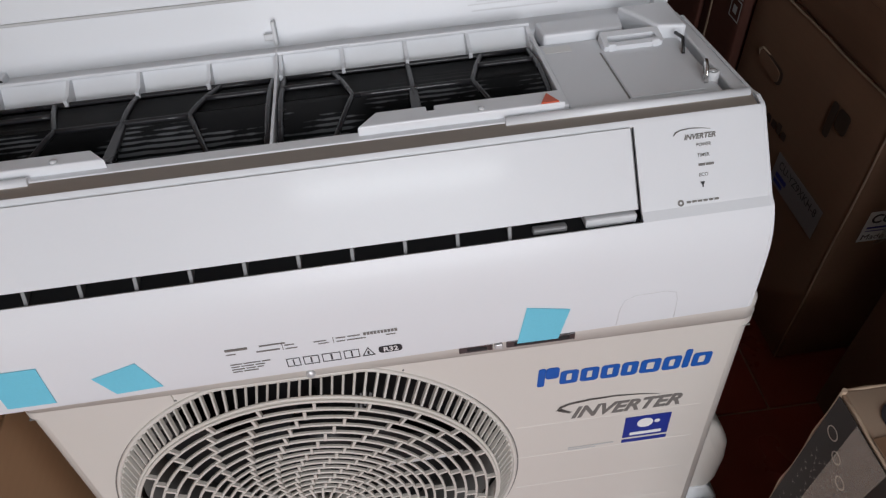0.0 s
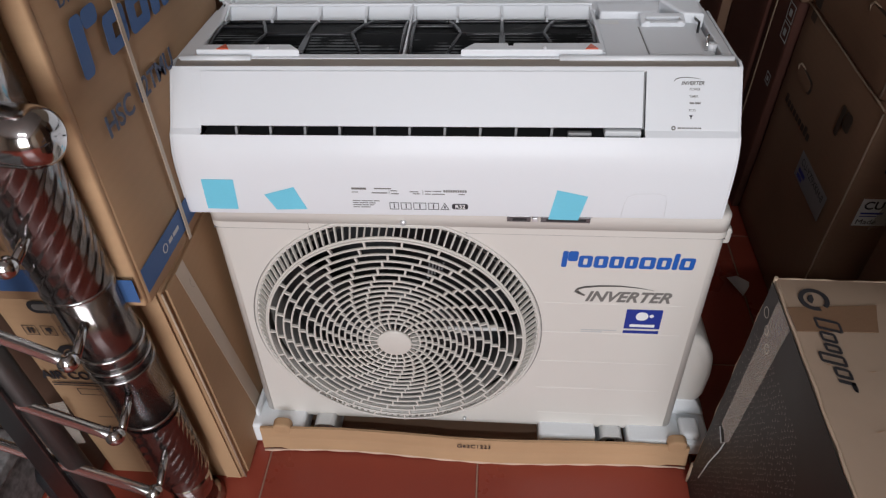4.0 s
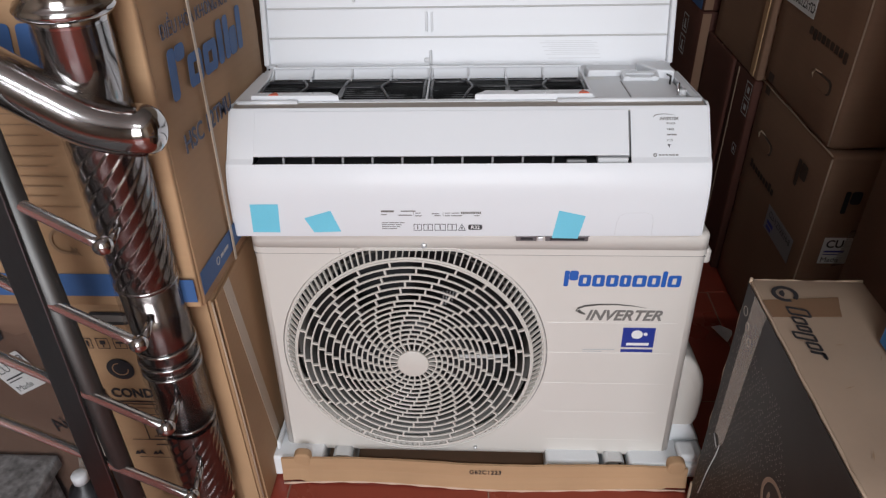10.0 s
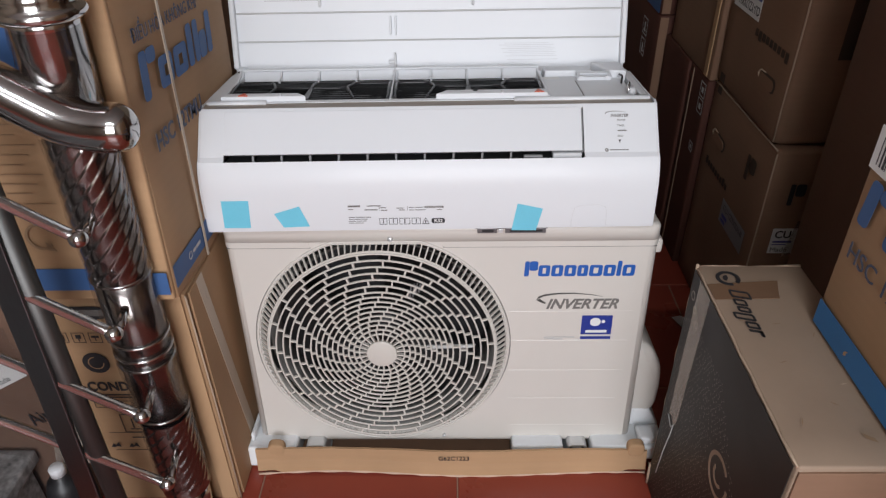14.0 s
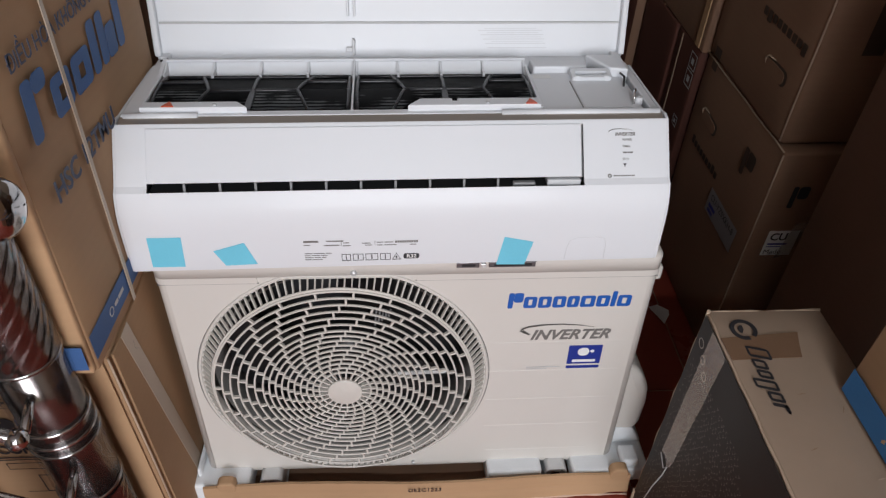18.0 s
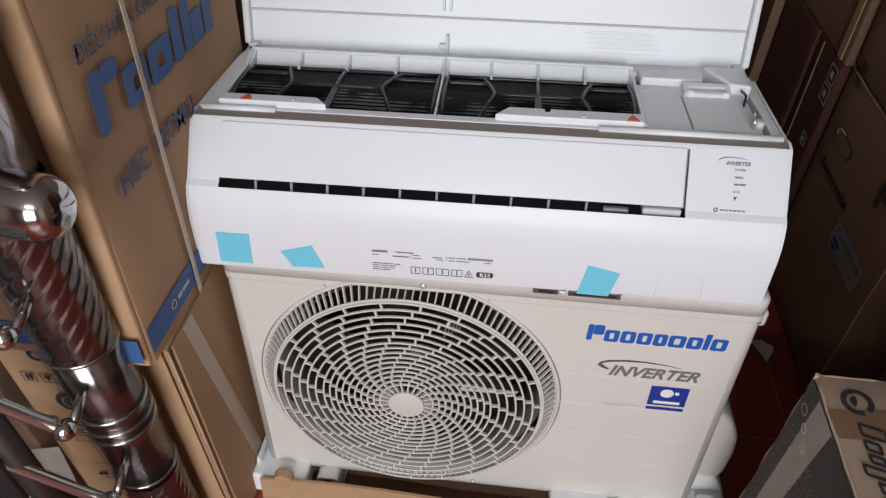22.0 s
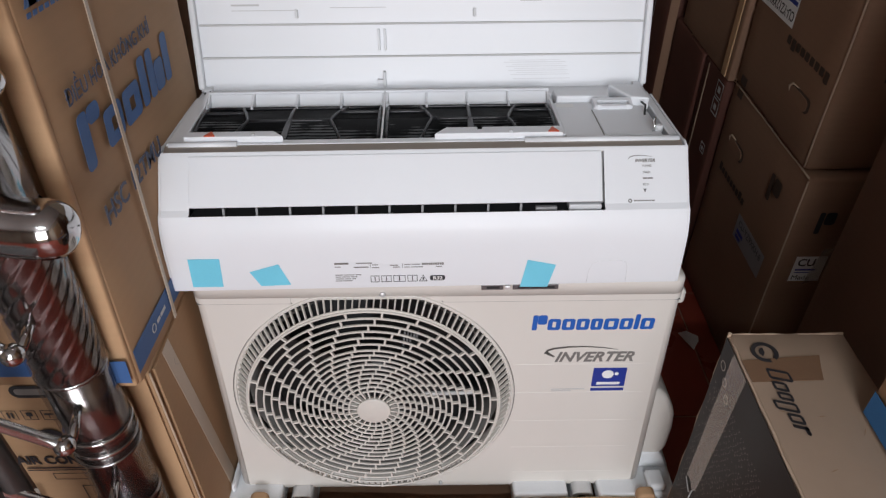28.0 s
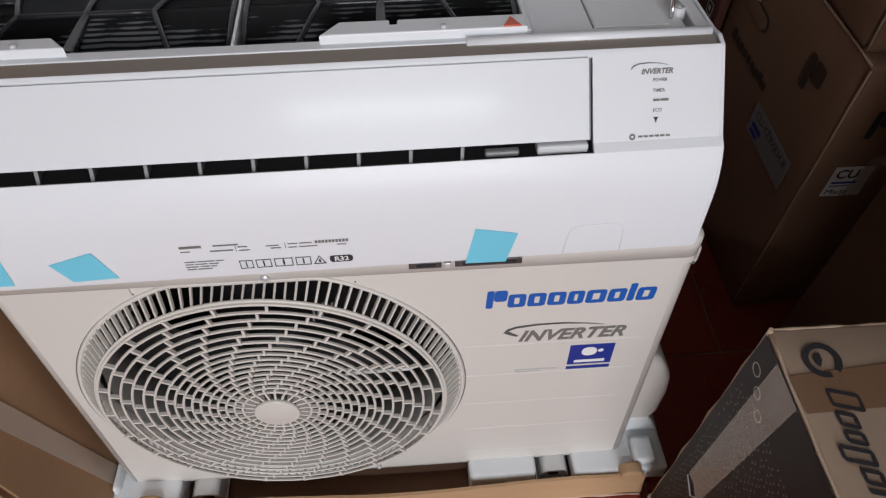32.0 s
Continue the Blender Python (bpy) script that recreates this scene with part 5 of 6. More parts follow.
part("body", board_body(0.1655, 0.396, 0.540, 21, 0.0025), KRAFT_GREY, casp, m=pose(0.01975, 0, 0))
H = 0.560 - FLOOR


def casp_put(name, bm, mat, y, z, label="", lift=0.0, parent=None):
    return part(name, bm, mat, parent or casp, label, Matrix.Translation((-0.0656 - lift, y, z)) @ LEFT)


casp_put("printed_side", flat_shape([(0, 0.006), (0.388, 0.006), (0.388, H - 0.004), (0, H - 0.004)], 0.0008), BOX_BLACK, 0.1945, 0.0, "dark printed side")
dots = []
rng = random.Random(9)
for i in range(45):
    for j in range(58):
        x, y = 0.012 + 0.0084 * i + (0.0042 if j % 2 else 0) + rng.uniform(-0.0016, 0.0016), 0.03 + 0.0076 * j + rng.uniform(-0.0016, 0.0016)
        if rng.random() < 0.22:
            continue
        if x < 0.375 and (x - 0.24) ** 2 + (y - 0.335) ** 2 > 0.002:
            if x < 0.19 + 1.1 * (0.46 - y):
                dots.append((x, y))
bm = bmesh.new()
for x, y in dots:
    for dx, dy in ((0.0024, 0.0011), (-0.0024, 0.0011), (0, -0.0027)):
        bm.faces.new([bm.verts.new(q) for q in ((x - 0.0005, y, 0.0012), (x + 0.0005, y, 0.0012), (x + dx + 0.0004, y + dy, 0.0012), (x + dx - 0.0004, y + dy, 0.0012))])
tagged(casp_put("pattern", bm, WEAVE, 0.1945, 0.0, "fine grey star pattern"), kind="stuff")
casp_put("round_mark", join(ring_shape(0.031, 0.038, 50, 372, 40), ring_shape(0.012, 0.018, 150, 330, 20)), KRAFT_GREY, -0.050, 0.335, "pale round mark", 0.0010)
for k, r in enumerate((0.008, 0.007, 0.007)):
    casp_put("small_ring", ring_shape(r - 0.0012, r, n=20), DOT, 0.178 - 0.018 * k, H - 0.045 - 0.016 * k, "", 0.0010)
marks(casp, "mark_bar", "faint brand mark as plain blocks", [(0, 1, 0, 1), (1.2, .8, 0, .8), (2.2, .8, 0, .8), (3.2, .8, 0, .8), (4.2, .8, 0, .8), (5.2, .5, 0, .8)], 0.02, GREY_INK, Matrix.Translation((-0.0666, -0.112, 0.37)) @ LEFT @ pose(0, 0, 0, 0, 0, -62))
casp_put("tape", flat_shape([(0.032, H - 0.004), (0.080, H - 0.004), (0.068, 0.25), (0.058, 0.236), (0.046, 0.246), (0.030, 0.240)], 0.0006), CLEAR_TAPE, 0.1945, 0.0, "clear tape with torn edges", 0.0012)
casp_put("tape_tear", tube([(0.03, 0.235, 0), (0.055, 0.228, 0.002), (0.061, 0.24, 0.001), (0.06, 0.215, 0.002), (0.045, 0.15, 0.001), (0.036, 0.08, 0.001)], 0.0011, 6), PALE_INK, 0.1945, 0.0, "", 0.0018)
part("worn_edge", tube([(-0.0635, 0.1965 - 0.001 * math.sin(k * 1.9), 0.004 + H * k / 14) for k in range(15)], [0.0019 + 0.0009 * math.sin(2.3 * k) for k in range(15)], 7), EDGE, casp, "pale worn edge")
part("worn_edge", tube([(-0.0635 + 0.0006 * math.sin(k * 2.1), 0.196 - 0.392 * k / 16, H - 0.002 + 0.0006 * math.sin(k * 1.3)) for k in range(17)], [0.0017 + 0.0009 * math.sin(3.1 * k) for k in range(17)], 7), EDGE, casp, "pale worn edge")
part("worn_edge", tube([(-0.062 + 0.163 * k / 8, 0.1975, H - 0.002 + 0.001 * math.sin(k)) for k in range(9)], [0.002 + 0.0007 * math.sin(2.7 * k) for k in range(9)], 7), EDGE, casp, "pale worn edge")
# brown face laid over the near end; its dark tone includes a shadow
part("end_flap", block(-0.0610, 0.1005, -0.2008, -0.1970, 0.006, H - 0.008, 0.001), KRAFT_DARK, casp, "brown end flap, darkened for the shadow on it")
part("crushed_corner", join(*[tube([(-0.066 + 0.008 * i, 0.193 - 0.006 * i, 0.004), (-0.068 + 0.006 * i, 0.191 - 0.01 * i, 0.03), (-0.066 + 0.002 * i, 0.196 - 0.004 * i, 0.06)], 0.003, 6) for i in range(4)]), EDGE, casp, "crushed torn corner")
TOPZ = H + 0.0028
part("brown_tape", prism([(-0.064, 0.146), (0.047, 0.154), (0.040, 0.132), (0.034, 0.110), (-0.062, 0.108)], "z", TOPZ - 0.0012, TOPZ - 0.0004), PARCEL_TAPE, casp, "strip of brown parcel tape")
TOPM = pose(0, 0, 0, 0, 0, -90)
part("round_mark", join(ring_shape(0.0125, 0.0185, 40, 372, 40), ring_shape(0.0, 0.008, 180, 330, 16)), BOX_INK, casp, "dark round mark", Matrix.Translation((-0.027, 0.160, TOPZ)) @ TOPM)
marks(casp, "brand_mark", "dark slanted brand mark as plain blocks", [(0, .64, 0, 1), (.76, .54, 0, .62), (1.38, .46, 0, .62), (1.94, .54, -.36, .62), (2.58, .52, 0, .62), (3.2, .17, 0, .62), (3.2, .46, .44, .62)], 0.029, BOX_INK, Matrix.Translation((-0.037, 0.132, TOPZ)) @ TOPM, lean=0.3, stroke=0.14)
part("scuff", join(flat_shape([(0, 0), (0.014, 0.004), (0.02, 0.0005), (0.008, -0.004)], 0.0003)), BOX_FAINT, casp, m=pose(0.03, -0.15, TOPZ, 0, 0, -50))
for x, y, r, k in ((-0.02, -0.03, 20, 1.0), (0.015, -0.1, -35, 0.8), (-0.035, -0.14, 70, 1.2), (0.0, 0.05, 5, 0.9), (0.045, 0.02, 60, 1.1), (-0.045, 0.06, -15, 0.7)):
    part("scuff", flat_shape([(0, 0), (0.007 * k, 0.0008), (0.013 * k, -0.0002), (0.006 * k, -0.0009)], 0.0003), BOX_FAINT, casp, m=pose(x, y, TOPZ, 0, 0, r))
part("scuff", flat_shape([(0, 0), (0.006, 0.001), (0.012, 0), (0.005, -0.001)], 0.0003), EDGE, casp, m=pose(0.04, -0.07, TOPZ, 0, 0, 10))

# carton with blue print beside it, on a plain one
carton(0.592, 1.02, -0.90, -0.216, FLOOR, 0.561, KRAFT_DARK, "plain brown carton under a printed carton", 25)
fr = carton(0.5385, 1.02, -0.88, -0.211, 0.564, 1.40, KRAFT, "kraft carton with blue print and a barcode label", 27)
RL = 0.5385 - 0.0034
put(fr, "blue_band", flat_shape([(0, 0), (0.664, 0), (0.664, 0.04), (0, 0.04)]), BOX_SKY, RL + 0.0008, -0.2140, 0.5665, LEFT, "blue printed band")
marks(fr, "brand_mark", "blue brand mark as plain blocks", FUN_MARK, 0.064, BOX_BLUE, spot(fr, RL, -0.2254, 0.742, LEFT), lean=0.1, stroke=0.29)
put(fr, "lettering", text_mesh("HSC 12TMU", 0.034, BOX_GREYBLUE, 0.19), None, RL, -0.2324, 0.692, LEFT, "faint dark printed code")
bl = put(fr, "label", flat_shape([(0, 0), (0.11, 0), (0.11, 0.055), (0, 0.055)], 0.0005), PAPER, RL - 0.0003, -0.2155, 0.8132, LEFT, "white barcode label")
part("barcode", bars([(0.012 + 0.0062 * k, 0.008, 0.0016 + 0.0016 * ((k * 7) % 3), 0.036) for k in range(14)], 0.0002), INK, bl, m=pose(0, 0, 0.0006))
put(fr, "tear", flat_shape([(0, 0), (0.005, 0.003), (0.0035, 0.006), (0.008, 0.010), (0.002, 0.008), (-0.001, 0.004)], 0.0004), KRAFT_PALE, RL - 0.0004, -0.3002, 0.579, LEFT, "small torn spot")

# dark stack on the right
low = carton(0.678, 1.24, 0.292, 0.70, FLOOR, 0.583, KRAFT_DARK, "brown carton with hand hole and white code labels", 31, dent=0.004, bevel=0.010)
up = carton(0.671, 1.24, 0.311, 0.690, 0.585, 1.16, KRAFT_DARK, "brown carton stacked upside down with white label", 33, dent=0.004, bevel=0.014)
XL = 0.678 - 0.0034


def hand_hole(ob, x, y, z, roll):
    h = put(ob, "hand_hole", flat_shape(rounded(0.085, 0.030, 0.013), 0.0004), DIM_INK, x, y, z, LEFT, "punched oval hand hole", roll=roll)
    part("hole_flap", flat_shape(rounded(0.076, 0.024, 0.011, -0.004, -0.002), 0.0014), KRAFT_DARK, h, "pushed-in cardboard flap")
    part("torn_lip", tube([(-0.040, -0.004, 0.001), (-0.043, 0.006, 0.002), (-0.034, 0.014, 0.002), (-0.010, 0.0155, 0.001)], [0.0012, 0.0026, 0.0022, 0.0008], 6), EDGE, h, "pale torn lip")


hand_hole(low, XL, 0.5895, 0.4669, -4)
hand_hole(up, 0.671 - 0.0034, 0.3996, 0.6887, 0)
marks(low, "brand_mark", "dark brand mark as plain blocks", [(k * .9, .68, 0, 1 if k in (0, 7) else .72) for k in range(9)], 0.02, DIM_INK, spot(low, XL, 0.643, 0.3834, LEFT))
marks(low, "dark_print", "dark printed blocks", [(0, .26, 0, 1), (.3, .5, .42, 1)], 0.06, DIM_INK, spot(low, XL, 0.4114, 0.4601, LEFT))
# white label drawn in grey: the side's shade is in its colour
lb = put(low, "label", flat_shape([(0, 0), (0.15, 0), (0.15, 0.06), (0, 0.06)], 0.0005), SHADED_PAPER, XL, 0.4871, 0.3035, LEFT, "white paper code label", roll=-1)
part("label_print", text_mesh("CU-YZ9XKH-8", 0.022, INK, 0.125, thick=0.0001), None, lb, m=pose(0.012, 0.036, 0.0006))
part("label_print", bars([(0.012, 0.018, 0.035, 0.009), (0.012, 0.006, 0.028, 0.008)], 0.0002), NAVY, lb, m=pose(0, 0, 0.0006))
marks(low, "lettering", "dark printed blocks", [(0, .2, 0, 1), (.24, .42, .42, 1)], 0.05, BOX_INK, spot(low, 0.722, 0.2885, 0.4585, FRONT))
lf = put(low, "label", flat_shape([(0, 0), (0.062, 0), (0.062, 0.064), (0, 0.064)], 0.0005), PAPER, 0.7105, 0.2885, 0.337, FRONT, "white paper code label")
part("label_print", text_mesh("CU", 0.026, INK, 0.034, thick=0.0001, bold=0.0005), None, lf, m=pose(0.006, 0.040, 0.0006))
part("label_print", bars([(0.006, 0.028, 0.04, 0.004), (0.006, 0.022, 0.03, 0.002)], 0.0002), NAVY, lf, m=pose(0, 0, 0.0006))
part("label_print", text_mesh("Made", 0.017, INK, 0.036, thick=0.0001), None, lf, m=pose(0.004, 0.004, 0.0006))
put(low, "tape", flat_shape([(0, 0), (0.03, 0.01), (0.04, 0.095), (0.015, 0.09)], 0.001), CLEAR_TAPE, 0.742, 0.288, 0.329, FRONT, "crumpled clear tape")
part("fold_edge", tube([(-0.2812, -0.2025 + 0.001 * math.sin(1.7 * k), 0.01 + 0.545 * k / 9) for k in range(10)], 0.0018, 6), EDGE, low, "pale worn edge")
part("fold_edge", tube([(-0.2818, -0.20 + 0.40 * k / 9, 0.5615 + 0.001 * math.sin(1.7 * k)) for k in range(10)], 0.0018, 6), EDGE, low, "pale worn edge")
XU = 0.671 - 0.0034
ul = put(up, "label", flat_shape([(0, 0), (0.15, 0), (0.15, 0.065), (0, 0.065)], 0.0005), PAPER, XU, 0.5043, 0.8439, LEFT, "white paper label upside down", roll=180)
part("label_print", text_mesh("CU-YZ12XKH", 0.026, INK, 0.12, thick=0.0001, bold=0.0004), None, ul, m=pose(0.004, 0.038, 0.0006))
part("label_print", bars([(0.004, 0.018, 0.05, 0.008), (0.004, 0.006, 0.045, 0.008)], 0.0002), NAVY, ul, m=pose(0, 0, 0.0006))
marks(up, "brand_mark", "dark brand mark upside down as plain blocks", [(k * .95, .72, 0, 1 if k in (0, 7) else .72) for k in range(9)], 0.021, DIM_INK, spot(up, XU, 0.3326, 0.7673, LEFT, roll=180))
for q in ((0, 0, 0.03, 0.02), (0.002, -0.03, 0.026, 0.018), (-0.2, 0.06, 0.09, 0.01)):
    put(up, "dark_print", bars([q]), DIM_INK, XU, 0.6464, 0.6018, LEFT, "faded dark print")
put(up, "dark_band", flat_shape([(0, 0), (0.036, 0), (0.036, 0.34), (0, 0.34)]), DIM_INK, 0.748, 0.3075, 0.7634, FRONT, "dark printed band")
part("fold_edge", tube([(-0.2848, -0.188 + 0.001 * math.sin(1.3 * k), 0.01 + 0.55 * k / 9) for k in range(10)], 0.0018, 6), EDGE, up, "pale worn edge")

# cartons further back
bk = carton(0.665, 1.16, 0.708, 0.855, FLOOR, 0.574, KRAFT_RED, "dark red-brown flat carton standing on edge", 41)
put(bk, "pale_edge", flat_shape([(0, 0), (0.006, 0), (0.006, 0.60), (0, 0.60)], 0.001), EDGE, 0.6612, 0.8187, -0.029, LEFT, "pale worn edge")
for y, z, s in ((0.745, 0.525, 0.036), (0.745, 0.482, 0.036), (0.748, 0.37, 0.024)):
    put(bk, "icon_frame", join(*[bars([q]) for q in ((0, 0, s, 0.002), (0, s, s, 0.002), (0, 0, 0.002, s), (s, 0, 0.002, s + 0.002), (s * 0.3, s * 0.3, s * 0.4, s * 0.4))]), PALE_INK, 0.6612, y, z, LEFT, "pale printed warning icon")
bu = carton(0.662, 1.16, 0.697, 1.06, 0.578, 1.16, KRAFT_DARK, "brown carton with a pale plastic edge strip", 43)
put(bu, "edge_strip", flat_shape([(0, 0), (0.022, 0), (0.022, 0.53), (0, 0.53)], 0.003), KRAFT_PALE, 0.659, 0.7314, 0.585, LEFT, "pale plastic edge strip")
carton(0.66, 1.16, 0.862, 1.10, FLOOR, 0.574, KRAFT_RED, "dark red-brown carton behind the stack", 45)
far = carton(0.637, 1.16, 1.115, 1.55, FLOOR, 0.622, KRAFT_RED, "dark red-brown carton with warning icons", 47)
# paler strip paints the lit front face of the far carton
put(far, "front_face", flat_shape([(0, 0), (0.024, 0), (0.024, 0.595), (0, 0.595)], 0.001), KRAFT_DARK, 0.6375, 1.1095, 0.024, FRONT, "front face in paler kraft for the light on it")
for z in (0.527, 0.462):
    put(far, "icon_frame", join(*[bars([q]) for q in ((0, 0, 0.05, 0.003), (0, 0.05, 0.05, 0.003), (0, 0, 0.003, 0.05), (0.05, 0, 0.003, 0.053), (0.012, 0.01, 0.026, 0.006), (0.02, 0.016, 0.01, 0.022))]), PALE_INK, 0.6333, 1.28, z, LEFT, "pale printed warning icon")
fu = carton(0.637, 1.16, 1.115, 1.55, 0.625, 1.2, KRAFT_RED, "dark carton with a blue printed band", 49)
put(fu, "blue_band", flat_shape([(0, 0), (0.42, 0), (0.42, 0.09), (0, 0.09)], 0.001), BOX_BLUE, 0.6331, 1.54, 0.628, LEFT, "blue printed band")
# the upper carton's lit front, likewise painted paler
put(fu, "front_face", flat_shape([(0, 0), (0.024, 0), (0.024, 0.56), (0, 0.56)], 0.001), KRAFT_DARK, 0.6375, 1.1095, 0.63, FRONT, "front face in paler kraft for the light on it")
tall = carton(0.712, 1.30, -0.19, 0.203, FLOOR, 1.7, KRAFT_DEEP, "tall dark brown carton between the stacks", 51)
put(tall, "label", flat_shape([(0, 0), (0.05, 0), (0.05, 0.06), (0, 0.06)], 0.0006), PAPER, 0.7083, 0.2661, 0.9633, LEFT, "white paper label")
carton(-0.84, -0.42, 0.262, 0.70, FLOOR, 0.66, KRAFT_DARK, "plain brown carton behind the units", 53)
carton(-0.84, -0.43, 0.262, 0.70, 0.663, 1.36, KRAFT_DARK, "plain brown carton stacked behind the units", 55)
for k, (x0, x1, z1) in enumerate(((-0.40, 0.0, 0.62), (0.01, 0.36, 0.70))):
    carton(x0, x1, 0.78, 1.2, FLOOR, z1, KRAFT_RED if k else KRAFT_DARK, "brown carton behind the opened unit", 57 + k)

# scrap of foam sheet beside the unit
scrap = thing("foam_scrap", pose(0.62, 0.42, FLOOR), "torn white scrap of foam sheet on the floor", "scrap")
bm = bmesh.new()
bm.faces.new([bm.verts.new(p) for p in ((-0.028, 0.018, 0.012), (-0.003, 0.027, 0.010), (0.023, 0.012, 0.006), (0.02, -0.003, 0.005), (0.0, -0.032, 0.004))])
bmesh.ops.solidify(bm, geom=bm.faces[:], thickness=0.003)
part("sheet", bm, FOAM, scrap)

# ---- stair railing ----
rail = thing("stair_railing", pose(-0.442, -0.203, FLOOR), "polished stainless steel stair railing with a twisted newel post", "railing")

def twisted(z0, z1, r, lobes=12, turns_per_m=42, n=None, sides=132, hand=-1):
    """A post length with raised, slanting flutes, like rope."""
    bm, rings = bmesh.new(), []
    n = n or int((z1 - z0) / 0.0022)
    for i in range(n + 1):
        z = z0 + (z1 - z0) * i / n
        fade = min(1, i / 8, (n - i) / 8)
        ring = []
        for k in range(sides):
            t = 2 * math.pi * k / sides
            ph = (lobes * t + hand * 2 * math.pi * turns_per_m * (z - z0)) / (2 * math.pi) % 1.0
            rr = r - 0.0022 * fade * ph
            ring.append(bm.verts.new((rr * math.cos(t), rr * math.sin(t), z)))
        rings.append(ring)
    for a, b in zip(rings, rings[1:]):
        for k in range(sides):
            f = bm.faces.new((a[k], a[(k + 1) % sides], b[(k + 1) % sides], b[k]))
            f.smooth = True
    for e in bm.edges:
        e.smooth = e.calc_face_angle(3.0) < 0.22
    return bm


lean = Matrix.Translation((-0.038, 0.044, 0)) @ pose(0, 0, 0, 1.38, 1.99, 0)
newel = part("newel_post", lathe([(0.0, 0), (0.046, 0), (0.046, 0.012), (0.038, 0.02), (0.034, 0.03), (0.034, 0.41)], 40), STEEL, rail, "polished steel newel post with twisted flutes", m=lean)
part("twisted_length", twisted(0.12, 0.315, 0.0425), STEEL_FILM, newel)
part("plain_length", lathe([(0.0365, 0.015), (0.0365, 0.125)], 40), STEEL, newel)
part("plain_length", lathe([(0.0405, 0.31), (0.0405, 0.5), (0.0405, 0.62)], 40), STEEL_FILM, newel)
for z, r in ((0.122, 0.0395), (0.328, 0.0418), (0.447, 0.0422), (0.468, 0.0425), (0.495, 0.0422), (0.612, 0.041)):
    part("ring", tube([(r * math.cos(radians(9 * k)), r * math.sin(radians(9 * k)), z) for k in range(40)], 0.003, 8, closed=True), STEEL, newel)
part("twisted_length", twisted(0.613, 0.845, 0.0425), STEEL_FILM, newel)
part("plain_length", lathe([(0.0395, 0.84), (0.0395, 0.94), (0.0402, 0.972), (0.041, 0.982)], 40), STEEL, newel)
part("collar", lathe([(0.030, 0.976), (0.05, 0.98), (0.053, 0.986), (0.050, 0.992), (0.042, 0.998), (0.046, 1.004), (0.04, 1.012), (0.034, 1.018)], 40), STEEL, newel)
part("ball", lathe([(0.0, 1.008)] + [(0.056 * math.sin(radians(a)), 1.07 - 0.056 * math.cos(radians(a))) for a in range(15, 180, 12)] + [(0.0, 1.126)], 40), STEEL, newel, "polished steel ball finial")
part("wrap", tube([(0.0, 0.0, 0.14 + 0.05 * k) for k in range(15)], [0.0452 + 0.0014 * math.sin(2.4 * k) for k in range(15)], 30, caps=False), WRAP, newel, "thin clear plastic wrap")
part("wrap", tube([(0.0, 0.0, 0.862 + 0.018 * k) for k in range(7)], [0.0418 + 0.0012 * math.sin(2.9 * k) for k in range(7)], 30, caps=False), WRAP, newel, "thin clear plastic wrap")


def rail_local(x, y, z):
    return (x + 0.442, y + 0.203, z - FLOOR)


def sloped(x0, z0, x1, y):
    return rail_local(x0, y, z0), rail_local(x1, y, z0 + 0.69 * (x0 - x1))


HY = -0.22
hand_pts = [(-1.4, HY, 0.890 + 0.651 * 0.952)] + [(-0.448 - 0.05 * k, HY, 0.890 + 0.651 * 0.05 * k) for k in range(4, 0, -1)]
hand_pts += [(-0.453, HY, 0.8935), (-0.438, HY, 0.886), (-0.422, HY, 0.8805), (-0.406, HY, 0.877), (-0.392, HY, 0.8755), (-0.380, HY, 0.875)]
hand_r = [0.0305] * len(hand_pts)
hand_pts += [(-0.370, HY, 0.875), (-0.361, HY, 0.875), (-0.356, HY, 0.875), (-0.3535, HY, 0.875)]
hand_r += [0.0285, 0.0235, 0.0155, 0.004]
part("handrail", tube([rail_local(*p) for p in hand_pts], hand_r, 32), STEEL, rail, "thick polished handrail with a rounded end")
part("handrail_joint", tube([rail_local(-0.452, -0.185, 0.885), rail_local(-0.44, -0.215, 0.885)], 0.02, 16), STEEL, rail)
for k, (x, y, z) in enumerate(((-0.4435, -0.266, 0.7475), (-0.440, -0.270, 0.5955), (-0.4425, -0.271, 0.4355), (-0.443, -0.270, 0.276))):
    rod = part("rod", tube([*sloped(x, z, -1.45, y)], 0.0076, 14), STEEL_ROD, rail, "thin steel rod ending in a ball")
    part("rod_ball", lathe([(0.0, -0.0125)] + [(0.0125 * math.sin(radians(a)), -0.0125 * math.cos(radians(a))) for a in range(15, 180, 15)] + [(0.0, 0.0125)], 20), STEEL, rod, m=Matrix.Translation(rail_local(x, y, z)))
    part("rod_collar", tube([rail_local(x + 0.004, y + 0.01, z - 0.002), rail_local(-0.455, y + 0.085, z - 0.004)], 0.0055, 10), STEEL, rod)
bar = prism([(-0.597, 0.02), (-0.565, 0.02), (-0.521, 0.955), (-0.553, 0.975)], "y", -0.2835, -0.2765, 0.0012)
bmesh.ops.translate(bar, verts=bar.verts[:], vec=rail_local(0, 0, 0))
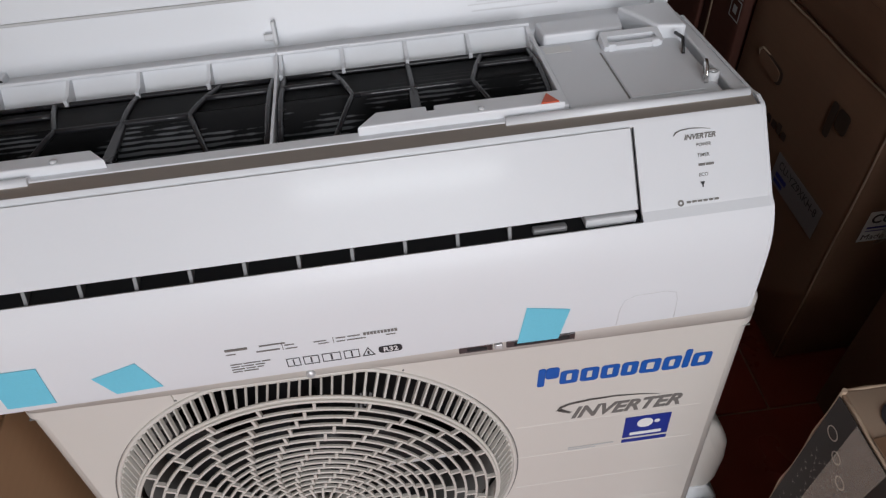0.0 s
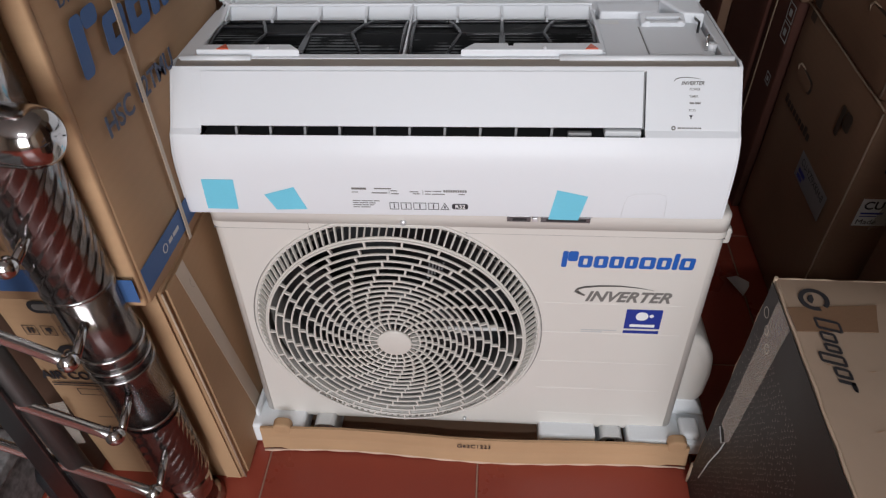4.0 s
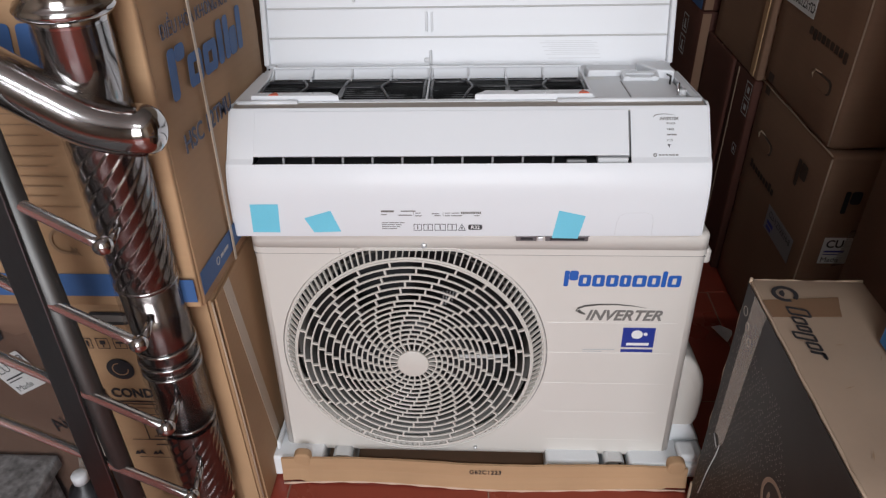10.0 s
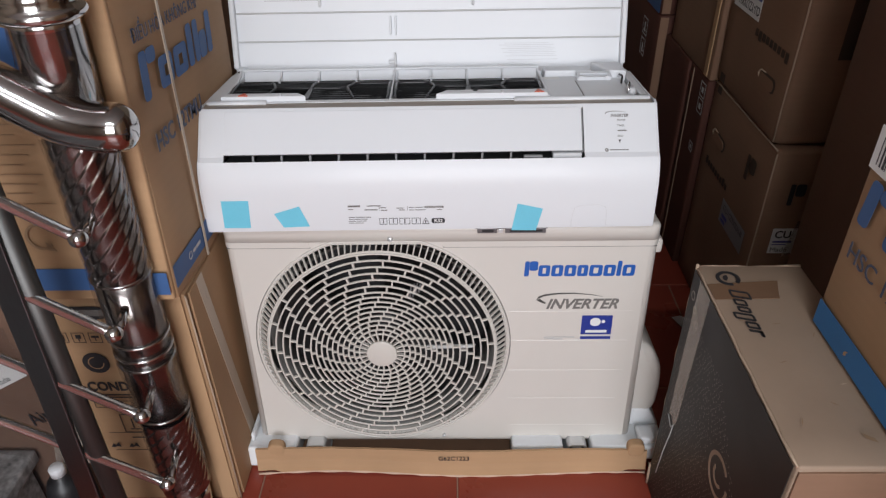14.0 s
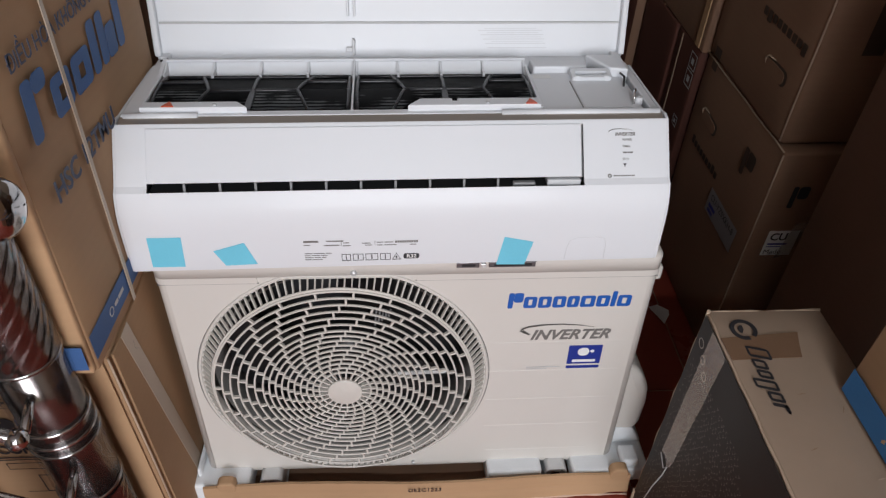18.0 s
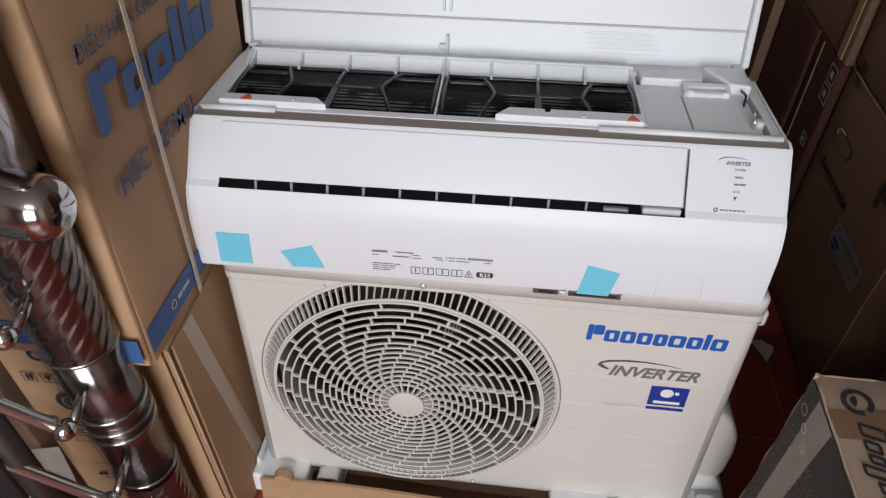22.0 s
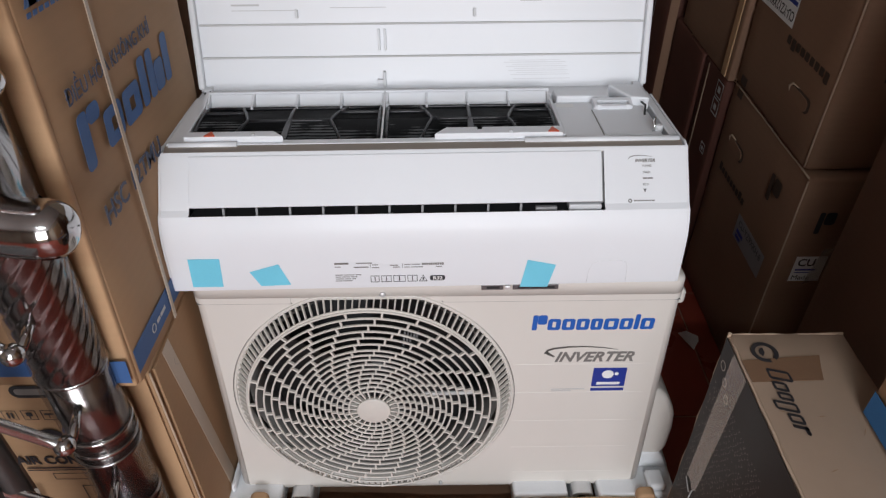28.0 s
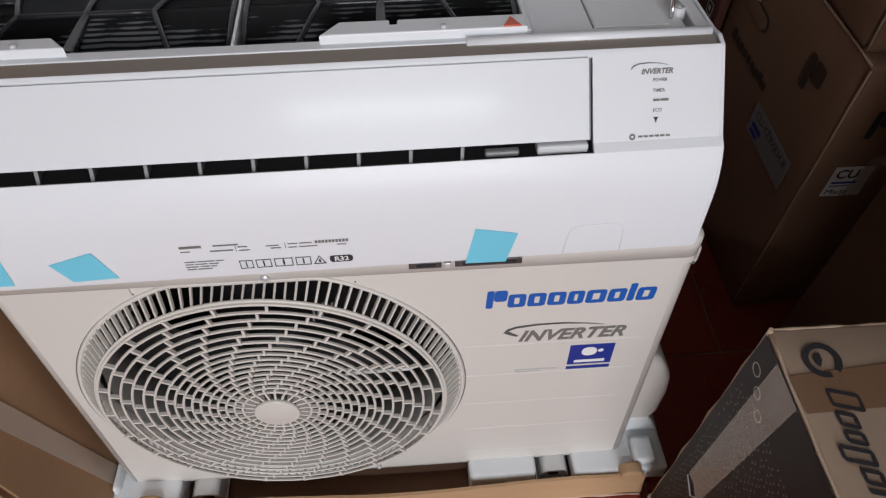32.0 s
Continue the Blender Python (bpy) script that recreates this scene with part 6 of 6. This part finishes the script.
part("flat_bar", bar, STEEL_DULL, rail, "flat brushed steel bar")
part("upright_tube", tube([rail_local(-0.545, -0.262, 0.02), rail_local(-0.531, -0.262, 0.955)], 0.0150, 20), STEEL_TUBE, rail, "round dull steel upright")

# ---- stair and odds and ends ----
step = thing("staircase", pose(-1.2, -0.25, FLOOR), "speckled grey granite stair steps beside the railing", "stairs")
for k in range(4):
    part("tread", block(-0.75, 0.44 - 0.25 * k, -1.12, 0.124, 0.14 + 0.172 * k, 0.17 + 0.172 * k, 0.006, 3), GRANITE, step)
    part("riser", block(-0.75, 0.42 - 0.25 * k, -1.10, 0.115, 0.172 * k - (0.002 if k else 0), 0.14 + 0.172 * k, 0.002), GRANITE, step)
bottle = thing("bottle", pose(-0.69, -0.182, FLOOR), "small black bottle with a grey cap on the floor", "bottle")
part("bottle_body", lathe([(0.0, 0), (0.03, 0), (0.032, 0.004), (0.032, 0.135), (0.026, 0.152), (0.014, 0.160), (0.013, 0.172)], 28), BLACK, bottle)
part("cap", lathe([(0.0, 0.170), (0.0135, 0.170), (0.0135, 0.186), (0.011, 0.189), (0.0, 0.1895)], 24), GREY_PLASTIC, bottle, "grey screw cap")

# ---- floor tiles ----
tile_mesh = mesh_of("tile", block(-0.1985, 0.1985, -0.1985, 0.1985, -0.012, 0, 0.0018, 1), TILE)
for i in range(-1, int((X1 - X0) / 0.4) + 2):
    for j in range(-1, int((Y1 - Y0) / 0.4) + 2):
        x, y = 0.227 + 0.4 * (i - 6) + 0.2 * (j % 2), -0.004 + 0.4 * (j - 10)
        x0, x1 = max(x - 0.1985, X0), min(x + 0.1985, X1)
        y0, y1 = max(y - 0.1985, Y0), min(y + 0.1985, Y1)
        if x1 - x0 > 0.02 and y1 - y0 > 0.02:
            cut = Matrix.Diagonal(((x1 - x0) / 0.397, (y1 - y0) / 0.397, 1, 1))
            part("tile", tile_mesh, None, floor, m=pose((x0 + x1) / 2, (y0 + y1) / 2, FLOOR + 0.0004 * ((i * 7 + j * 3) % 3 - 1)) @ cut)
